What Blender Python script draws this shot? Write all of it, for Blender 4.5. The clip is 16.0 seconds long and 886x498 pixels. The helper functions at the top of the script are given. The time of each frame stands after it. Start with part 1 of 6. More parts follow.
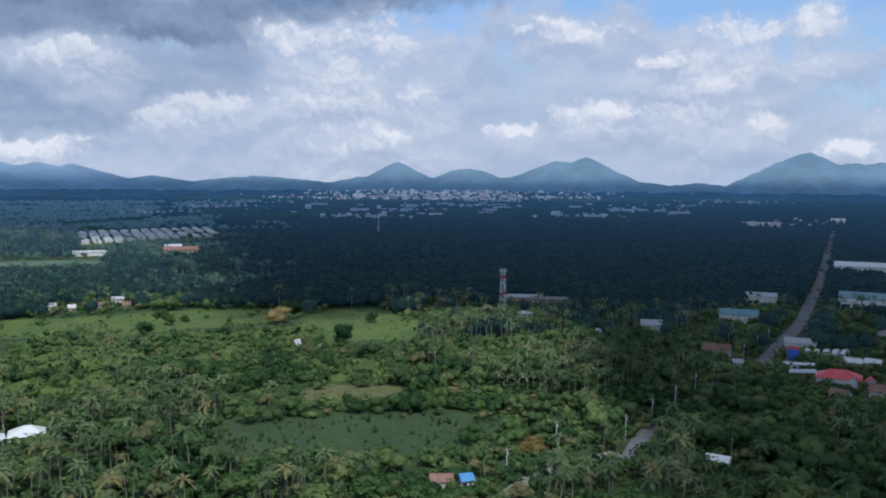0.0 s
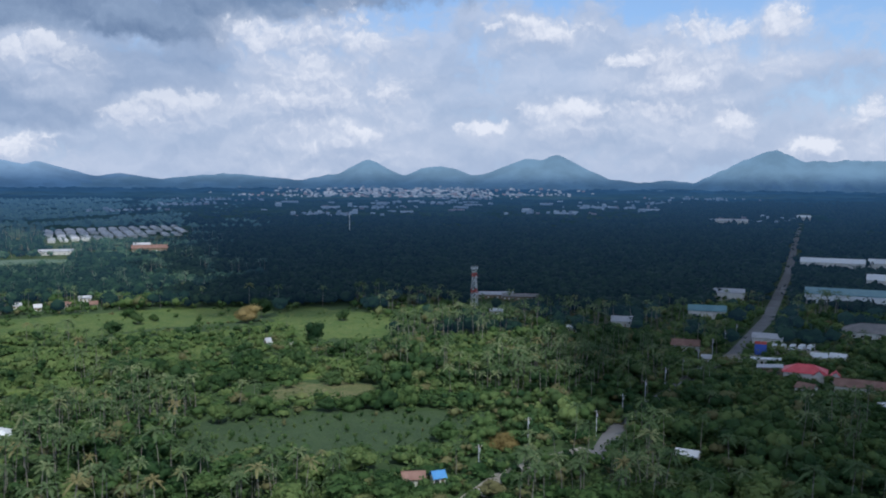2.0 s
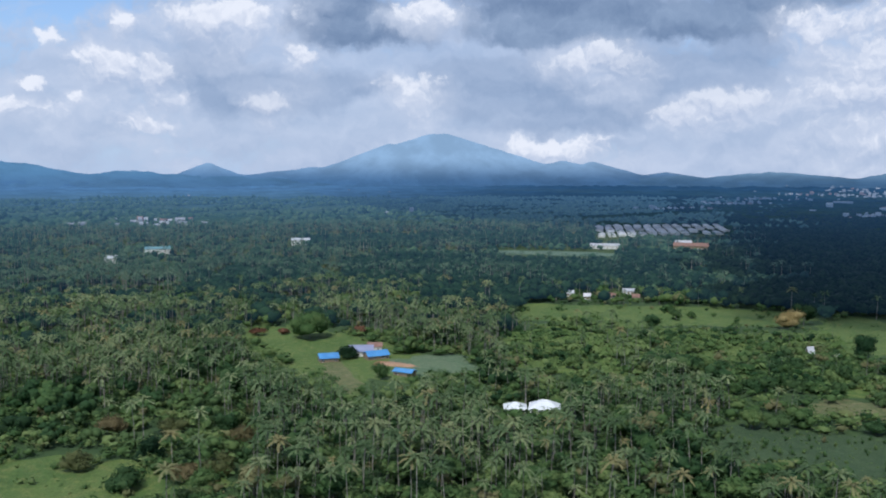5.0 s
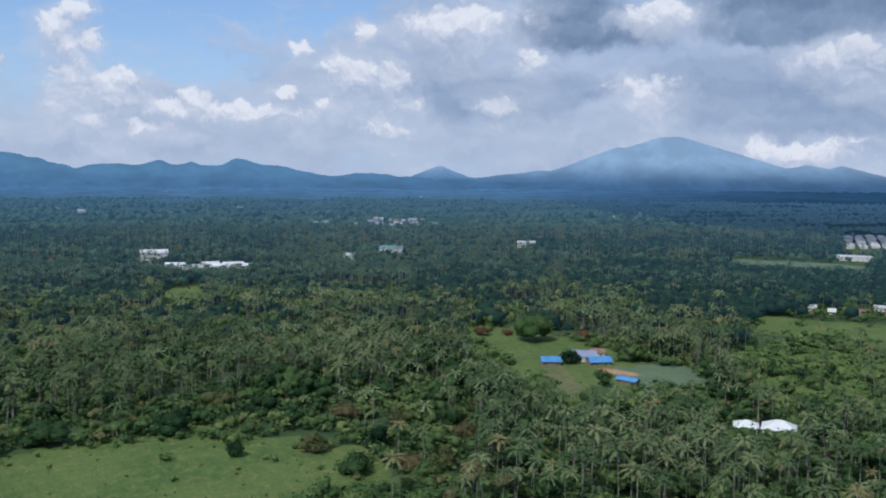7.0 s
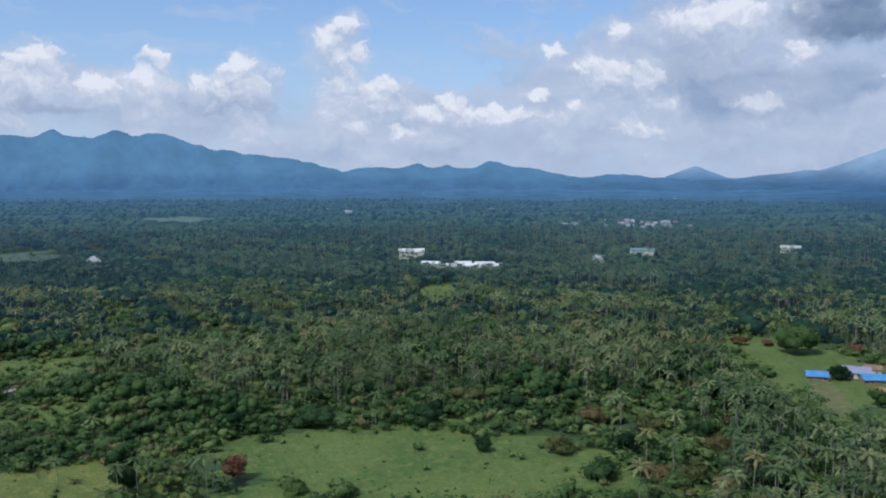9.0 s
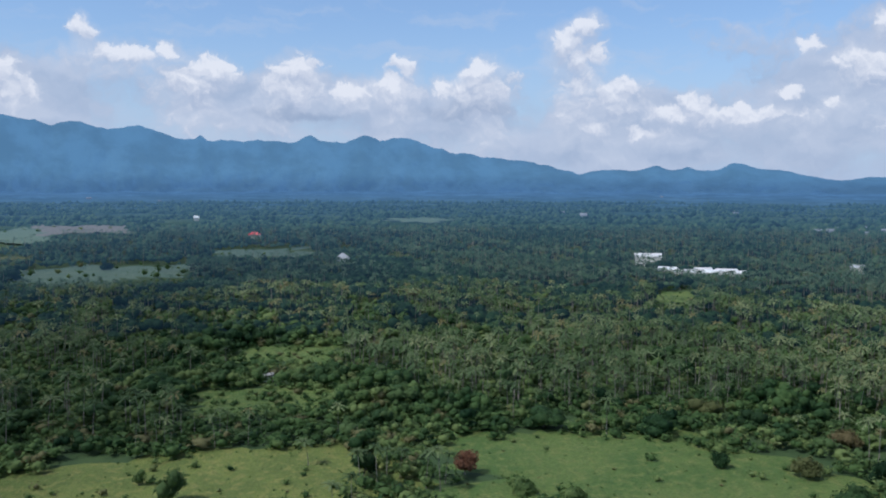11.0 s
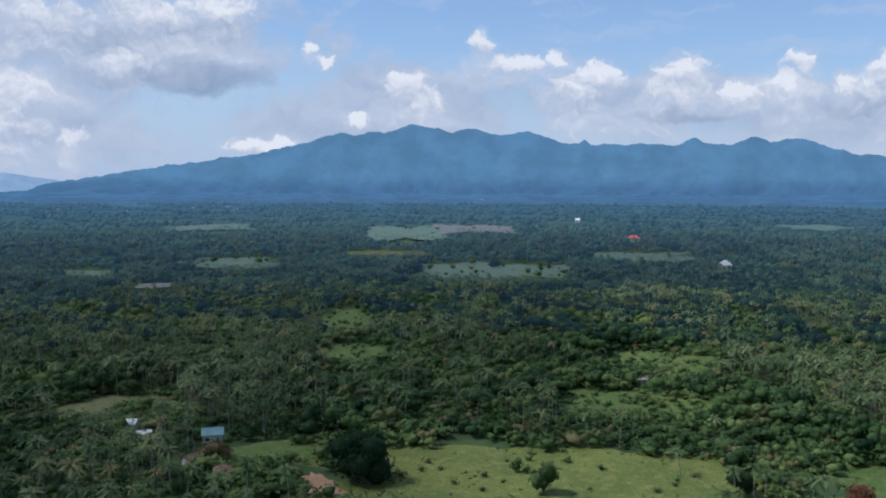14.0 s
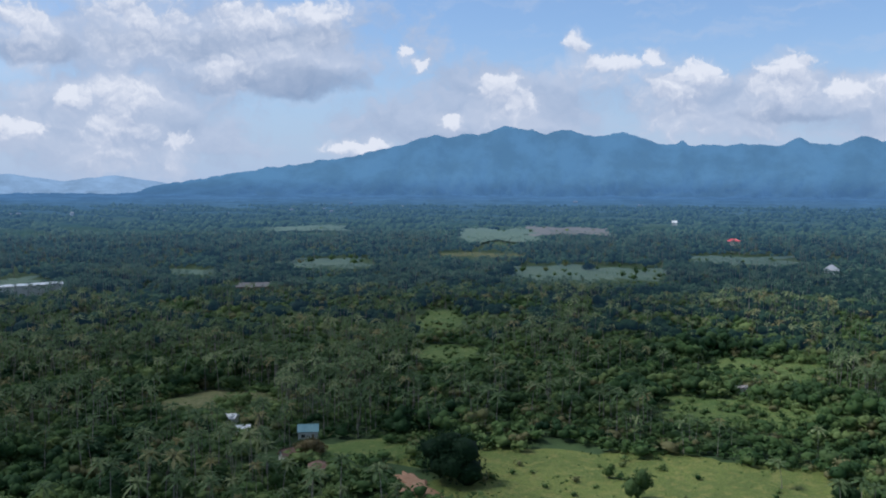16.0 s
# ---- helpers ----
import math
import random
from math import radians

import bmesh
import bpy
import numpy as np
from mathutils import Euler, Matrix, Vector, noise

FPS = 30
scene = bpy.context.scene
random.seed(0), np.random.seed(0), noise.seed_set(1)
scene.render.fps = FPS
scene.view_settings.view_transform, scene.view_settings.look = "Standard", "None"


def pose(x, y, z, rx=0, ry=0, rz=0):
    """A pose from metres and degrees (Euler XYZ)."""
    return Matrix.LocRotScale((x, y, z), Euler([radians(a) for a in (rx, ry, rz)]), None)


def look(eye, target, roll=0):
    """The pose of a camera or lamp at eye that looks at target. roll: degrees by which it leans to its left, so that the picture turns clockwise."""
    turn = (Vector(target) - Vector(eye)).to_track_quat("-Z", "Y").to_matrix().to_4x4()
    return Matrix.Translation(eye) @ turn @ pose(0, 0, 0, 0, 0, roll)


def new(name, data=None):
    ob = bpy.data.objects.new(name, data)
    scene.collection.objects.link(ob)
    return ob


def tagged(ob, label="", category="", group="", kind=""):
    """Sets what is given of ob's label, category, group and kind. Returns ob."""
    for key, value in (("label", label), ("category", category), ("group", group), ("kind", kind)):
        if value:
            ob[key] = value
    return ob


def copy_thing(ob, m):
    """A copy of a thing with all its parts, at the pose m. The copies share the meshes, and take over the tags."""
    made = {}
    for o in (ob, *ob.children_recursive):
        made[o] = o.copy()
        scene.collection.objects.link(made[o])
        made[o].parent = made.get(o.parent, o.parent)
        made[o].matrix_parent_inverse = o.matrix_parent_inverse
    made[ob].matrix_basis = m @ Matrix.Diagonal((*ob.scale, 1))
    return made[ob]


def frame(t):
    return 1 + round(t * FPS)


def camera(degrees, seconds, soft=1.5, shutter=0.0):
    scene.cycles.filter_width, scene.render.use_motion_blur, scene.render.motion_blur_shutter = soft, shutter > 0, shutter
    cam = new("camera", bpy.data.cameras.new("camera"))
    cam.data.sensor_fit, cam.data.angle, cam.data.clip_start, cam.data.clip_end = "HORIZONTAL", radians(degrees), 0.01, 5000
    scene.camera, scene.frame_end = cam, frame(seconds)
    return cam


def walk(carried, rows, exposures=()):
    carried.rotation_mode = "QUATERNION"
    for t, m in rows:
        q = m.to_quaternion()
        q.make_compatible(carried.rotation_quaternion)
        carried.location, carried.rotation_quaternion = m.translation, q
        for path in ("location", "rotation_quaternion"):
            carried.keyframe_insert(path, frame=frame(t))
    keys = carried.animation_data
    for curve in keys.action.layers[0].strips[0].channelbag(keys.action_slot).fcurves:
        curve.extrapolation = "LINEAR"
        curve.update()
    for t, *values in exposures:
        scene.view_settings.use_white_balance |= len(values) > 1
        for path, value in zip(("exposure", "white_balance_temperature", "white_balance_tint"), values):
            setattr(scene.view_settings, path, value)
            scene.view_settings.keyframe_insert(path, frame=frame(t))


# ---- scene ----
# The camera hangs still in the air and turns to its left.
cam = camera(54.1, 16.0, soft=1.95)
EYE = 100.0
ROWS = [
    (0.0, 0.00, -4.56, -0.34),
    (0.5, -4.02, -4.66, -0.50),
    (1.0, -5.20, -4.69, -0.42),
    (1.5, -5.58, -4.69, -0.38),
    (2.0, -1.90, -4.71, -0.30),
    (2.5, 3.58, -4.76, -0.30),
    (3.0, 12.33, -4.81, -0.27),
    (3.5, 19.49, -4.81, -0.27),
    (4.0, 24.90, -4.81, -0.27),
    (6.5, 43.38, -4.82, -0.22),
    (7.0, 47.70, -4.73, -0.48),
    (7.5, 51.49, -4.75, -0.23),
    (8.0, 55.88, -4.73, -0.33),
    (8.5, 60.00, -4.69, -0.30),
    (9.0, 64.07, -4.70, -0.07),
    (11.5, 83.93, -4.51, -0.21),
    (12.0, 88.55, -4.47, -0.22),
    (12.5, 92.32, -4.45, -0.20),
    (13.0, 96.39, -4.44, -0.24),
    (13.5, 100.43, -4.44, -0.28),
    (14.0, 104.21, -4.42, -0.27),
    (14.5, 106.36, -4.40, -0.26),
    (15.0, 108.00, -4.36, -0.16),
    (15.5, 109.24, -4.34, -0.13),
    (16.0, 110.34, -4.32, -0.20),
]
walk(cam, [(t, pose(0, 0, EYE, 90 + pitch, roll, yaw)) for t, yaw, pitch, roll in ROWS],
     exposures=[(0.0, 0.0, 5780, 8), (2.2, 0.04, 5780, 8), (3.4, 0.12, 5780, 8), (4.2, 0.15, 5780, 8), (6.4, -0.02, 5780, 8), (7.6, -0.04, 5780, 8), (9.2, 0.0, 5780, 8), (16.0, 0.0, 5780, 8)])

rng = np.random.default_rng(7)
SUN_ELEVATION, SUN_AZIMUTH = 52.0, 196.0   # azimuth: degrees to the left of the first view


# ---------------------------------------------------------------- node helpers
class Nodes:
    """Short ways to wire a node tree."""

    def __init__(self, tree):
        self.tree = tree
        tree.nodes.clear()

    def add(self, kind, **inputs):
        node = self.tree.nodes.new(kind)
        for key, value in inputs.items():
            self.put(node.inputs[key.replace("_", " ")], value)
        return node

    def put(self, socket, value):
        if isinstance(value, bpy.types.NodeSocket):
            self.tree.links.new(value, socket)
        else:
            socket.default_value = value

    def math(self, op, a, b=0.0, c=0.0, clamp=False):
        node = self.tree.nodes.new("ShaderNodeMath")
        node.operation, node.use_clamp = op, clamp
        for socket, value in zip(node.inputs, (a, b, c)):
            self.put(socket, value)
        return node.outputs[0]

    def vec(self, op, a, b=(0, 0, 0)):
        node = self.tree.nodes.new("ShaderNodeVectorMath")
        node.operation = op
        self.put(node.inputs[0], a)
        self.put(node.inputs[1], b)
        return node.outputs["Value"] if op in ("LENGTH", "DOT_PRODUCT") else node.outputs["Vector"]

    def ramp(self, value, low, high, to_low=0.0, to_high=1.0, smooth=True):
        node = self.tree.nodes.new("ShaderNodeMapRange")
        node.interpolation_type = "SMOOTHSTEP" if smooth else "LINEAR"
        for key, v in zip(("Value", "From Min", "From Max", "To Min", "To Max"), (value, low, high, to_low, to_high)):
            self.put(node.inputs[key], v)
        return node.outputs["Result"]

    def mix(self, factor, a, b):
        node = self.tree.nodes.new("ShaderNodeMix")
        node.data_type = "RGBA"
        self.put(node.inputs["Factor"], factor)
        self.put(node.inputs[6], a)
        self.put(node.inputs[7], b)
        return node.outputs[2]

    def noise(self, vector, scale, detail=4.0, rough=0.55, colour=False):
        node = self.add("ShaderNodeTexNoise", Scale=scale, Detail=detail, Roughness=rough)
        if vector is not None:
            self.put(node.inputs["Vector"], vector)
        return node.outputs["Color"] if colour else node.outputs["Fac"]


def rgb(r, g, b):
    return (r, g, b, 1.0)


# ---------------------------------------------------------------- sky and sun
world = bpy.data.worlds.new("sky")
scene.world = world
world.use_nodes = True
W = Nodes(world.node_tree)
sky = W.add("ShaderNodeTexSky")
sky.sky_type, sky.sun_disc = "NISHITA", False
sky.sun_elevation, sky.sun_rotation = radians(SUN_ELEVATION), radians(-SUN_AZIMUTH)
sky.air_density, sky.dust_density, sky.ozone_density = 1.0, 0.6, 2.5
way = W.add("ShaderNodeTexCoord").outputs["Generated"]
axes = W.add("ShaderNodeSeparateXYZ", Vector=way)
bearing = W.math("MULTIPLY", W.math("ARCTAN2", W.math("MULTIPLY", axes.outputs[0], -1.0), axes.outputs[1]), 57.29578)
height = W.math("MULTIPLY", W.math("ARCSINE", axes.outputs[2]), 57.29578)
plain = W.add("ShaderNodeCombineXYZ", X=bearing, Y=height).outputs[0]

def flat_noise(at, scale, detail, rough, colour=False):
    node = W.add("ShaderNodeTexNoise", Scale=scale, Detail=detail, Roughness=rough)
    node.noise_dimensions = "2D"
    W.put(node.inputs["Vector"], at)
    return node.outputs["Color"] if colour else node.outputs["Fac"]


def heads(at):
    """Rounded heads, large and small, as cumulus has them."""
    cells = W.add("ShaderNodeTexVoronoi", Vector=at, Scale=0.75, Detail=3.0, Roughness=0.55, Lacunarity=2.2)
    cells.voronoi_dimensions = "2D"
    cells.feature = "SMOOTH_F1"
    cells.inputs["Smoothness"].default_value = 0.35
    return W.math("SUBTRACT", 0.5, cells.outputs["Distance"])


half = (0.5, 0.5, 0.5)
drift = W.vec("MULTIPLY", W.vec("SUBTRACT", flat_noise(plain, 0.30, 2.0, 0.5, True), half), (1.5, 1.0, 0.0))
curl = W.vec("MULTIPLY", W.vec("SUBTRACT", flat_noise(plain, 1.1, 5.0, 0.6, True), half), (1.2, 0.9, 0.0))
ragged = W.vec("ADD", plain, W.vec("ADD", drift, curl))
torn = W.vec("ADD", plain, W.vec("MULTIPLY", drift, (2.2, 1.6, 0.0)))
torn = W.vec("ADD", torn, W.vec("MULTIPLY", curl, (1.5, 0.8, 0.0)))
above = W.vec("ADD", ragged, (0.0, 0.80, 0.0))
wisp = W.vec("MULTIPLY", torn, (0.55, 1.0, 1.0))
puff = heads(ragged)
puff_lit = heads(W.vec("ADD", ragged, (-0.10, 0.30, 0.0)))
swell = W.math("SUBTRACT", flat_noise(wisp, 0.34, 4.0, 0.45), 0.5)
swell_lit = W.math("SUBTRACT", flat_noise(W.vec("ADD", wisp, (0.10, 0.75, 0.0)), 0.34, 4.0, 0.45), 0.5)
streaks = flat_noise(W.vec("MULTIPLY", torn, (0.32, 1.6, 1.0)), 0.5, 5.0, 0.55)
broad = flat_noise(W.vec("MULTIPLY", plain, (1.0, 2.2, 1.0)), 0.11, 5.0, 0.55)


def cloud_group(name, spots, trail):
    """A node group that measures how far a direction lies from the nearest of these clouds: 1 at a rim, 0 in a heart. trail: how much further they fade downwards."""
    tree = bpy.data.node_groups.new(name, "ShaderNodeTree")
    tree.interface.new_socket("Vector", in_out="INPUT", socket_type="NodeSocketVector")
    tree.interface.new_socket("Value", in_out="OUTPUT", socket_type="NodeSocketFloat")
    n = Nodes(tree)
    at = n.add("NodeGroupInput").outputs[0]
    nearest = None
    for az, el, wide, high in spots:
        way_ = n.vec("SUBTRACT", at, (az, el, 0))
        off = n.vec("LENGTH", n.vec("MAXIMUM", n.vec("MULTIPLY", way_, (1 / wide, 1 / high, 0)), n.vec("MULTIPLY", way_, (-1 / wide, -1 / (high * trail), 0))))
        nearest = off if nearest is None else n.math("MINIMUM", nearest, off)
    n.put(n.add("NodeGroupOutput").inputs[0], nearest)
    return tree


def cloud_groups(name, groups, trail=1.0):
    return [cloud_group(name, spots, trail) for spots in groups]


def banks(trees, at, grow=1.0):
    """The field of some clouds: 1 in a cloud's heart, 0 at its rim."""
    nearest = None
    for tree in trees:
        node = W.add("ShaderNodeGroup")
        node.node_tree = tree
        W.put(node.inputs[0], at)
        nearest = node.outputs[0] if nearest is None else W.math("MINIMUM", nearest, node.outputs[0])
    return W.math("MULTIPLY_ADD", nearest, -1.0 / grow, 1.0)


# Each spot: bearing, height, half width, half height.
# bright cumulus, pale banks low over the land, grey undersides, and the dark deck ahead
CUMULUS = [
    [(6.8, 7.5, 3.5, 2.4), (3.5, 8.8, 2.6, 1.7), (9.7, 8.5, 2.2, 1.2), (6.4, 5.0, 5.6, 2.2), (1.8, 5.3, 2.2, 1.5), (3.5, 2.9, 2.8, 0.6), (13.9, 4.9, 1.5, 0.7), (16.4, 3.9, 3.5, 0.6), (22.5, 7.7, 2.1, 0.7), (25.4, 1.9, 3.4, 0.7)],
    [(-18.6, 8.8, 2.8, 1.3), (-22.7, 8.8, 1.6, 1.6), (-14.2, 7.4, 3.0, 0.5), (-16.6, 6.5, 4.1, 1.7), (-20.1, 3.8, 1.7, 0.7), (-10.8, 4.2, 3.4, 1.0), (-16.0, 4.5, 4.5, 0.9), (-4.5, 3.2, 1.6, 0.4), (-8.2, 9.3, 3.0, 0.8), (-25.2, 2.1, 2.1, 0.5), (-28.0, 3.9, 1.7, 1.0)],
    [(34.9, 5.7, 2.2, 1.0), (15.0, 4.5, 2.2, 0.7), (17.7, 3.5, 1.9, 0.5), (50.8, 5.9, 1.7, 1.7), (24.7, 1.6, 3.5, 0.6), (43.9, 4.5, 1.3, 0.6), (47.9, 9.6, 3.0, 1.0), (33.8, 10.6, 2.6, 0.7), (22.5, 7.3, 3.4, 0.8), (51.2, 3.1, 2.2, 0.5)],
    [(68.7, 5.5, 2.1, 1.2), (69.8, 8.1, 0.7, 0.6), (63.5, 4.9, 1.0, 0.7), (58.0, 5.5, 0.7, 0.3), (55.5, 4.7, 0.6, 0.3), (53.7, 6.7, 2.2, 1.0), (49.4, 4.7, 0.8, 0.6), (52.6, 9.4, 0.7, 0.5), (57.1, 8.2, 0.7, 0.3), (46.1, 10.0, 3.4, 1.1), (66.9, 3.1, 1.7, 0.3), (51.8, 3.1, 1.5, 0.3), (41.9, 7.7, 1.3, 0.8), (62.4, 4.2, 5.6, 0.6)],
    [(71.4, 8.8, 1.3, 0.9), (70.2, 9.7, 0.6, 0.6), (70.7, 7.8, 1.6, 1.0), (70.9, 6.2, 1.8, 1.6), (68.4, 5.6, 1.6, 1.0), (69.5, 3.3, 1.4, 0.5), (63.5, 4.9, 0.7, 0.6), (81.9, 7.3, 1.0, 0.6), (82.7, 6.1, 1.5, 1.0), (77.3, 7.0, 1.2, 0.9), (77.0, 5.5, 2.4, 1.3), (79.8, 5.7, 0.7, 0.6)],
    [(101.7, 8.7, 0.7, 0.7), (99.5, 7.7, 2.8, 0.6), (96.9, 8.2, 0.9, 0.4), (94.3, 7.0, 1.8, 0.7), (95.7, 5.9, 2.6, 1.2), (88.7, 6.9, 1.9, 0.9), (89.3, 5.7, 2.3, 1.2), (85.8, 5.7, 1.5, 0.5), (106.8, 6.2, 1.1, 0.8), (105.8, 5.2, 1.6, 0.7)],
    [(118.5, 10.5, 2.2, 1.0), (122.5, 10.1, 3.2, 1.4), (129.2, 10.0, 3.5, 1.6), (135.8, 9.2, 1.8, 1.6), (124.2, 7.4, 2.4, 0.8), (130.2, 5.6, 2.2, 1.0), (130.9, 3.6, 2.6, 1.2), (127.3, 2.6, 0.9, 0.8), (112.9, 8.6, 0.4, 0.3), (112.0, 7.8, 0.6, 0.3), (106.6, 6.0, 1.4, 0.9), (116.0, 2.4, 2.1, 0.4), (101.9, 8.9, 0.7, 0.5), (133.2, 5.1, 1.0, 0.6), (109.9, 4.2, 0.8, 0.4), (136.6, 3.2, 2.2, 0.4)],
]
PALE = [
    [(10.0, 4.0, 24.0, 7.0), (34.0, 5.0, 16.0, 8.0), (-14.0, 4.0, 14.0, 5.0), (27.0, 9.0, 16.0, 5.0)],
    [(6.4, 5.4, 8.6, 4.1), (20.6, 6.7, 9.7, 3.4), (-9.3, 7.7, 5.6, 2.8), (-16.7, 5.3, 8.2, 3.4), (-24.2, 2.4, 6.0, 1.9), (17.4, 3.0, 11.2, 1.9)],
    [(47.1, 5.7, 12.3, 5.6), (31.0, 3.7, 11.2, 3.4), (20.7, 7.0, 7.5, 2.2), (54.8, 5.4, 6.3, 2.8), (45.8, 9.5, 5.2, 3.4), (65.7, 2.5, 12.3, 2.2), (66.1, 3.6, 12.3, 1.9), (52.1, 6.0, 7.5, 3.0)],
    [(79.0, 4.2, 6.3, 1.9), (90.7, 5.1, 10.4, 1.9), (106.2, 5.0, 6.7, 2.6), (79.7, 3.9, 9.7, 1.3), (125.9, 8.5, 12.3, 3.0), (130.0, 4.3, 8.2, 3.4), (109.8, 3.9, 9.3, 1.7)],
]
DIM = [
    [(25.0, 4.3, 4.9, 0.9), (16.3, 6.7, 4.1, 1.2), (44.5, 5.5, 3.4, 1.1), (30.2, 6.6, 4.1, 1.0), (16.7, 6.8, 5.2, 1.3), (25.1, 3.3, 3.7, 0.6), (23.2, 5.1, 7.5, 0.8)],
    [(47.8, 6.2, 2.1, 1.9), (39.5, 5.8, 3.0, 0.8), (29.8, 5.8, 4.1, 1.0), (46.8, 6.0, 2.2, 1.9), (126.6, 8.6, 4.5, 0.6), (120.0, 9.2, 3.0, 0.6), (121.4, 6.3, 4.1, 0.7), (77.5, 4.5, 2.8, 0.4), (88.9, 4.3, 2.2, 0.3), (135.6, 7.8, 2.2, 0.5)],
]
DARK = [
    [(38.0, 9.6, 3.9, 1.9), (25.5, 10.6, 6.3, 1.8), (16.0, 9.5, 4.1, 1.4), (10.4, 10.8, 5.2, 1.3), (28.0, 8.7, 2.2, 0.7), (23.4, 9.8, 7.1, 1.3), (16.6, 9.2, 3.5, 1.0), (8.2, 11.2, 7.1, 0.6), (25.2, 9.4, 5.6, 1.3), (5.8, 12.6, 8.2, 1.9), (28.0, 14.2, 18.7, 3.0)],
]

CUMULUS = cloud_groups("cumulus", CUMULUS, 2.4)
PALE, DIM, DARK = cloud_groups("pale_bank", PALE), cloud_groups("grey_base", DIM), cloud_groups("dark_deck", DARK, 0.8)
heart = banks(CUMULUS, ragged, 1.45)
crisp, crisp_above = W.math("MAXIMUM", heart, -0.4), W.math("MAXIMUM", banks(CUMULUS, above, 1.45), -0.4)
rim_light = W.math("SUBTRACT", crisp, crisp_above)
crisp_field = W.math("ADD", crisp, W.math("ADD", W.math("MULTIPLY", puff, 0.55), W.math("MULTIPLY", swell, 0.75)))
softness = W.ramp(bearing, 46.0, 68.0, 0.32, 0.15)
crisp_cover = W.ramp(crisp_field, 0.0, W.math("ADD", W.ramp(rim_light, -0.10, 0.35, 0.75, 0.20), softness), 0.0, 0.90)
body_cover = W.ramp(W.math("ADD", W.math("MULTIPLY_ADD", heart, 0.75, 0.25), W.math("MULTIPLY", swell, 1.1)), 0.05, 0.75, 0.0, 0.60)
soft_cover = W.ramp(W.math("ADD", banks(PALE, torn, 1.3), W.math("ADD", W.math("MULTIPLY", swell, 1.2), W.math("MULTIPLY", puff, 0.3))), -0.22, 0.38, 0.0, 0.88)
dim_cover = W.ramp(W.math("MULTIPLY_ADD", swell, 1.2, banks(DIM, torn, 1.75)), -0.05, 0.65, 0.0, 0.74)
dark_cover = W.ramp(W.math("MULTIPLY_ADD", puff, 0.2, W.math("MULTIPLY_ADD", swell, 1.0, banks(DARK, torn, 1.7))), -0.02, 0.50, 0.0, 0.95)
shape = W.math("SUBTRACT", puff, puff_lit)
roll_ = W.math("SUBTRACT", swell, swell_lit)
lit = W.math("ADD", W.math("ADD", W.math("MULTIPLY", shape, 0.6), W.math("MULTIPLY", roll_, 1.3)), W.math("MULTIPLY_ADD", rim_light, 0.80, 0.40), clamp=True)
relief = W.math("ADD", W.math("ADD", W.math("MULTIPLY", roll_, 2.2), W.math("MULTIPLY", shape, 0.25)), 0.45, clamp=True)
white = W.mix(lit, rgb(0.46, 0.50, 0.61), rgb(0.84, 0.81, 0.82))
pale = W.mix(relief, rgb(0.395, 0.452, 0.572), rgb(0.535, 0.568, 0.665))
grey = W.mix(relief, rgb(0.25, 0.32, 0.45), rgb(0.36, 0.425, 0.55))
slate = W.mix(relief, rgb(0.160, 0.22, 0.335), rgb(0.29, 0.36, 0.48))
# further clouds, broken, over the rest of the sky
overhead = W.math("MULTIPLY", W.ramp(broad, 0.38, 0.58), W.ramp(height, 13.0, 24.0))
veil = W.ramp(height, -1.0, 11.0, 0.92, 0.22)
blue = W.vec("MULTIPLY", sky.outputs[0], (0.112, 0.120, 0.132))
air = W.mix(veil, blue, rgb(0.45, 0.53, 0.68))
air = W.mix(W.ramp(streaks, 0.50, 0.75, 0.0, 0.35), air, rgb(0.52, 0.57, 0.68))
air = W.mix(W.math("MULTIPLY", overhead, 0.9), air, white)
air = W.mix(soft_cover, air, pale)
air = W.mix(dim_cover, air, grey)
air = W.mix(dark_cover, air, slate)
air = W.mix(body_cover, air, W.mix(relief, rgb(0.47, 0.515, 0.62), rgb(0.655, 0.66, 0.72)))
air = W.mix(crisp_cover, air, white)
air = W.mix(W.math("MULTIPLY", dim_cover, 0.35), air, grey)
back = W.add("ShaderNodeBackground", Color=air, Strength=1.0)
W.put(W.add("ShaderNodeOutputWorld").inputs["Surface"], back.outputs[0])

sun = new("sun", bpy.data.lights.new("sun", "SUN"))
sun.data.energy, sun.data.angle, sun.data.color = 3.2, radians(0.6), (1.0, 0.95, 0.86)
a, e = radians(SUN_AZIMUTH), radians(SUN_ELEVATION)
TO_SUN = Vector((-math.sin(a) * math.cos(e), math.cos(a) * math.cos(e), math.sin(e)))
sun.matrix_world = look((0, 0, 0), -TO_SUN)


# ---------------------------------------------------------------- materials
def material(name):
    m = bpy.data.materials.new(name)
    m.use_nodes = True
    return m, Nodes(m.node_tree)


def finish(m, n, shader):
    n.put(n.add("ShaderNodeOutputMaterial").inputs["Surface"], shader)
    return m


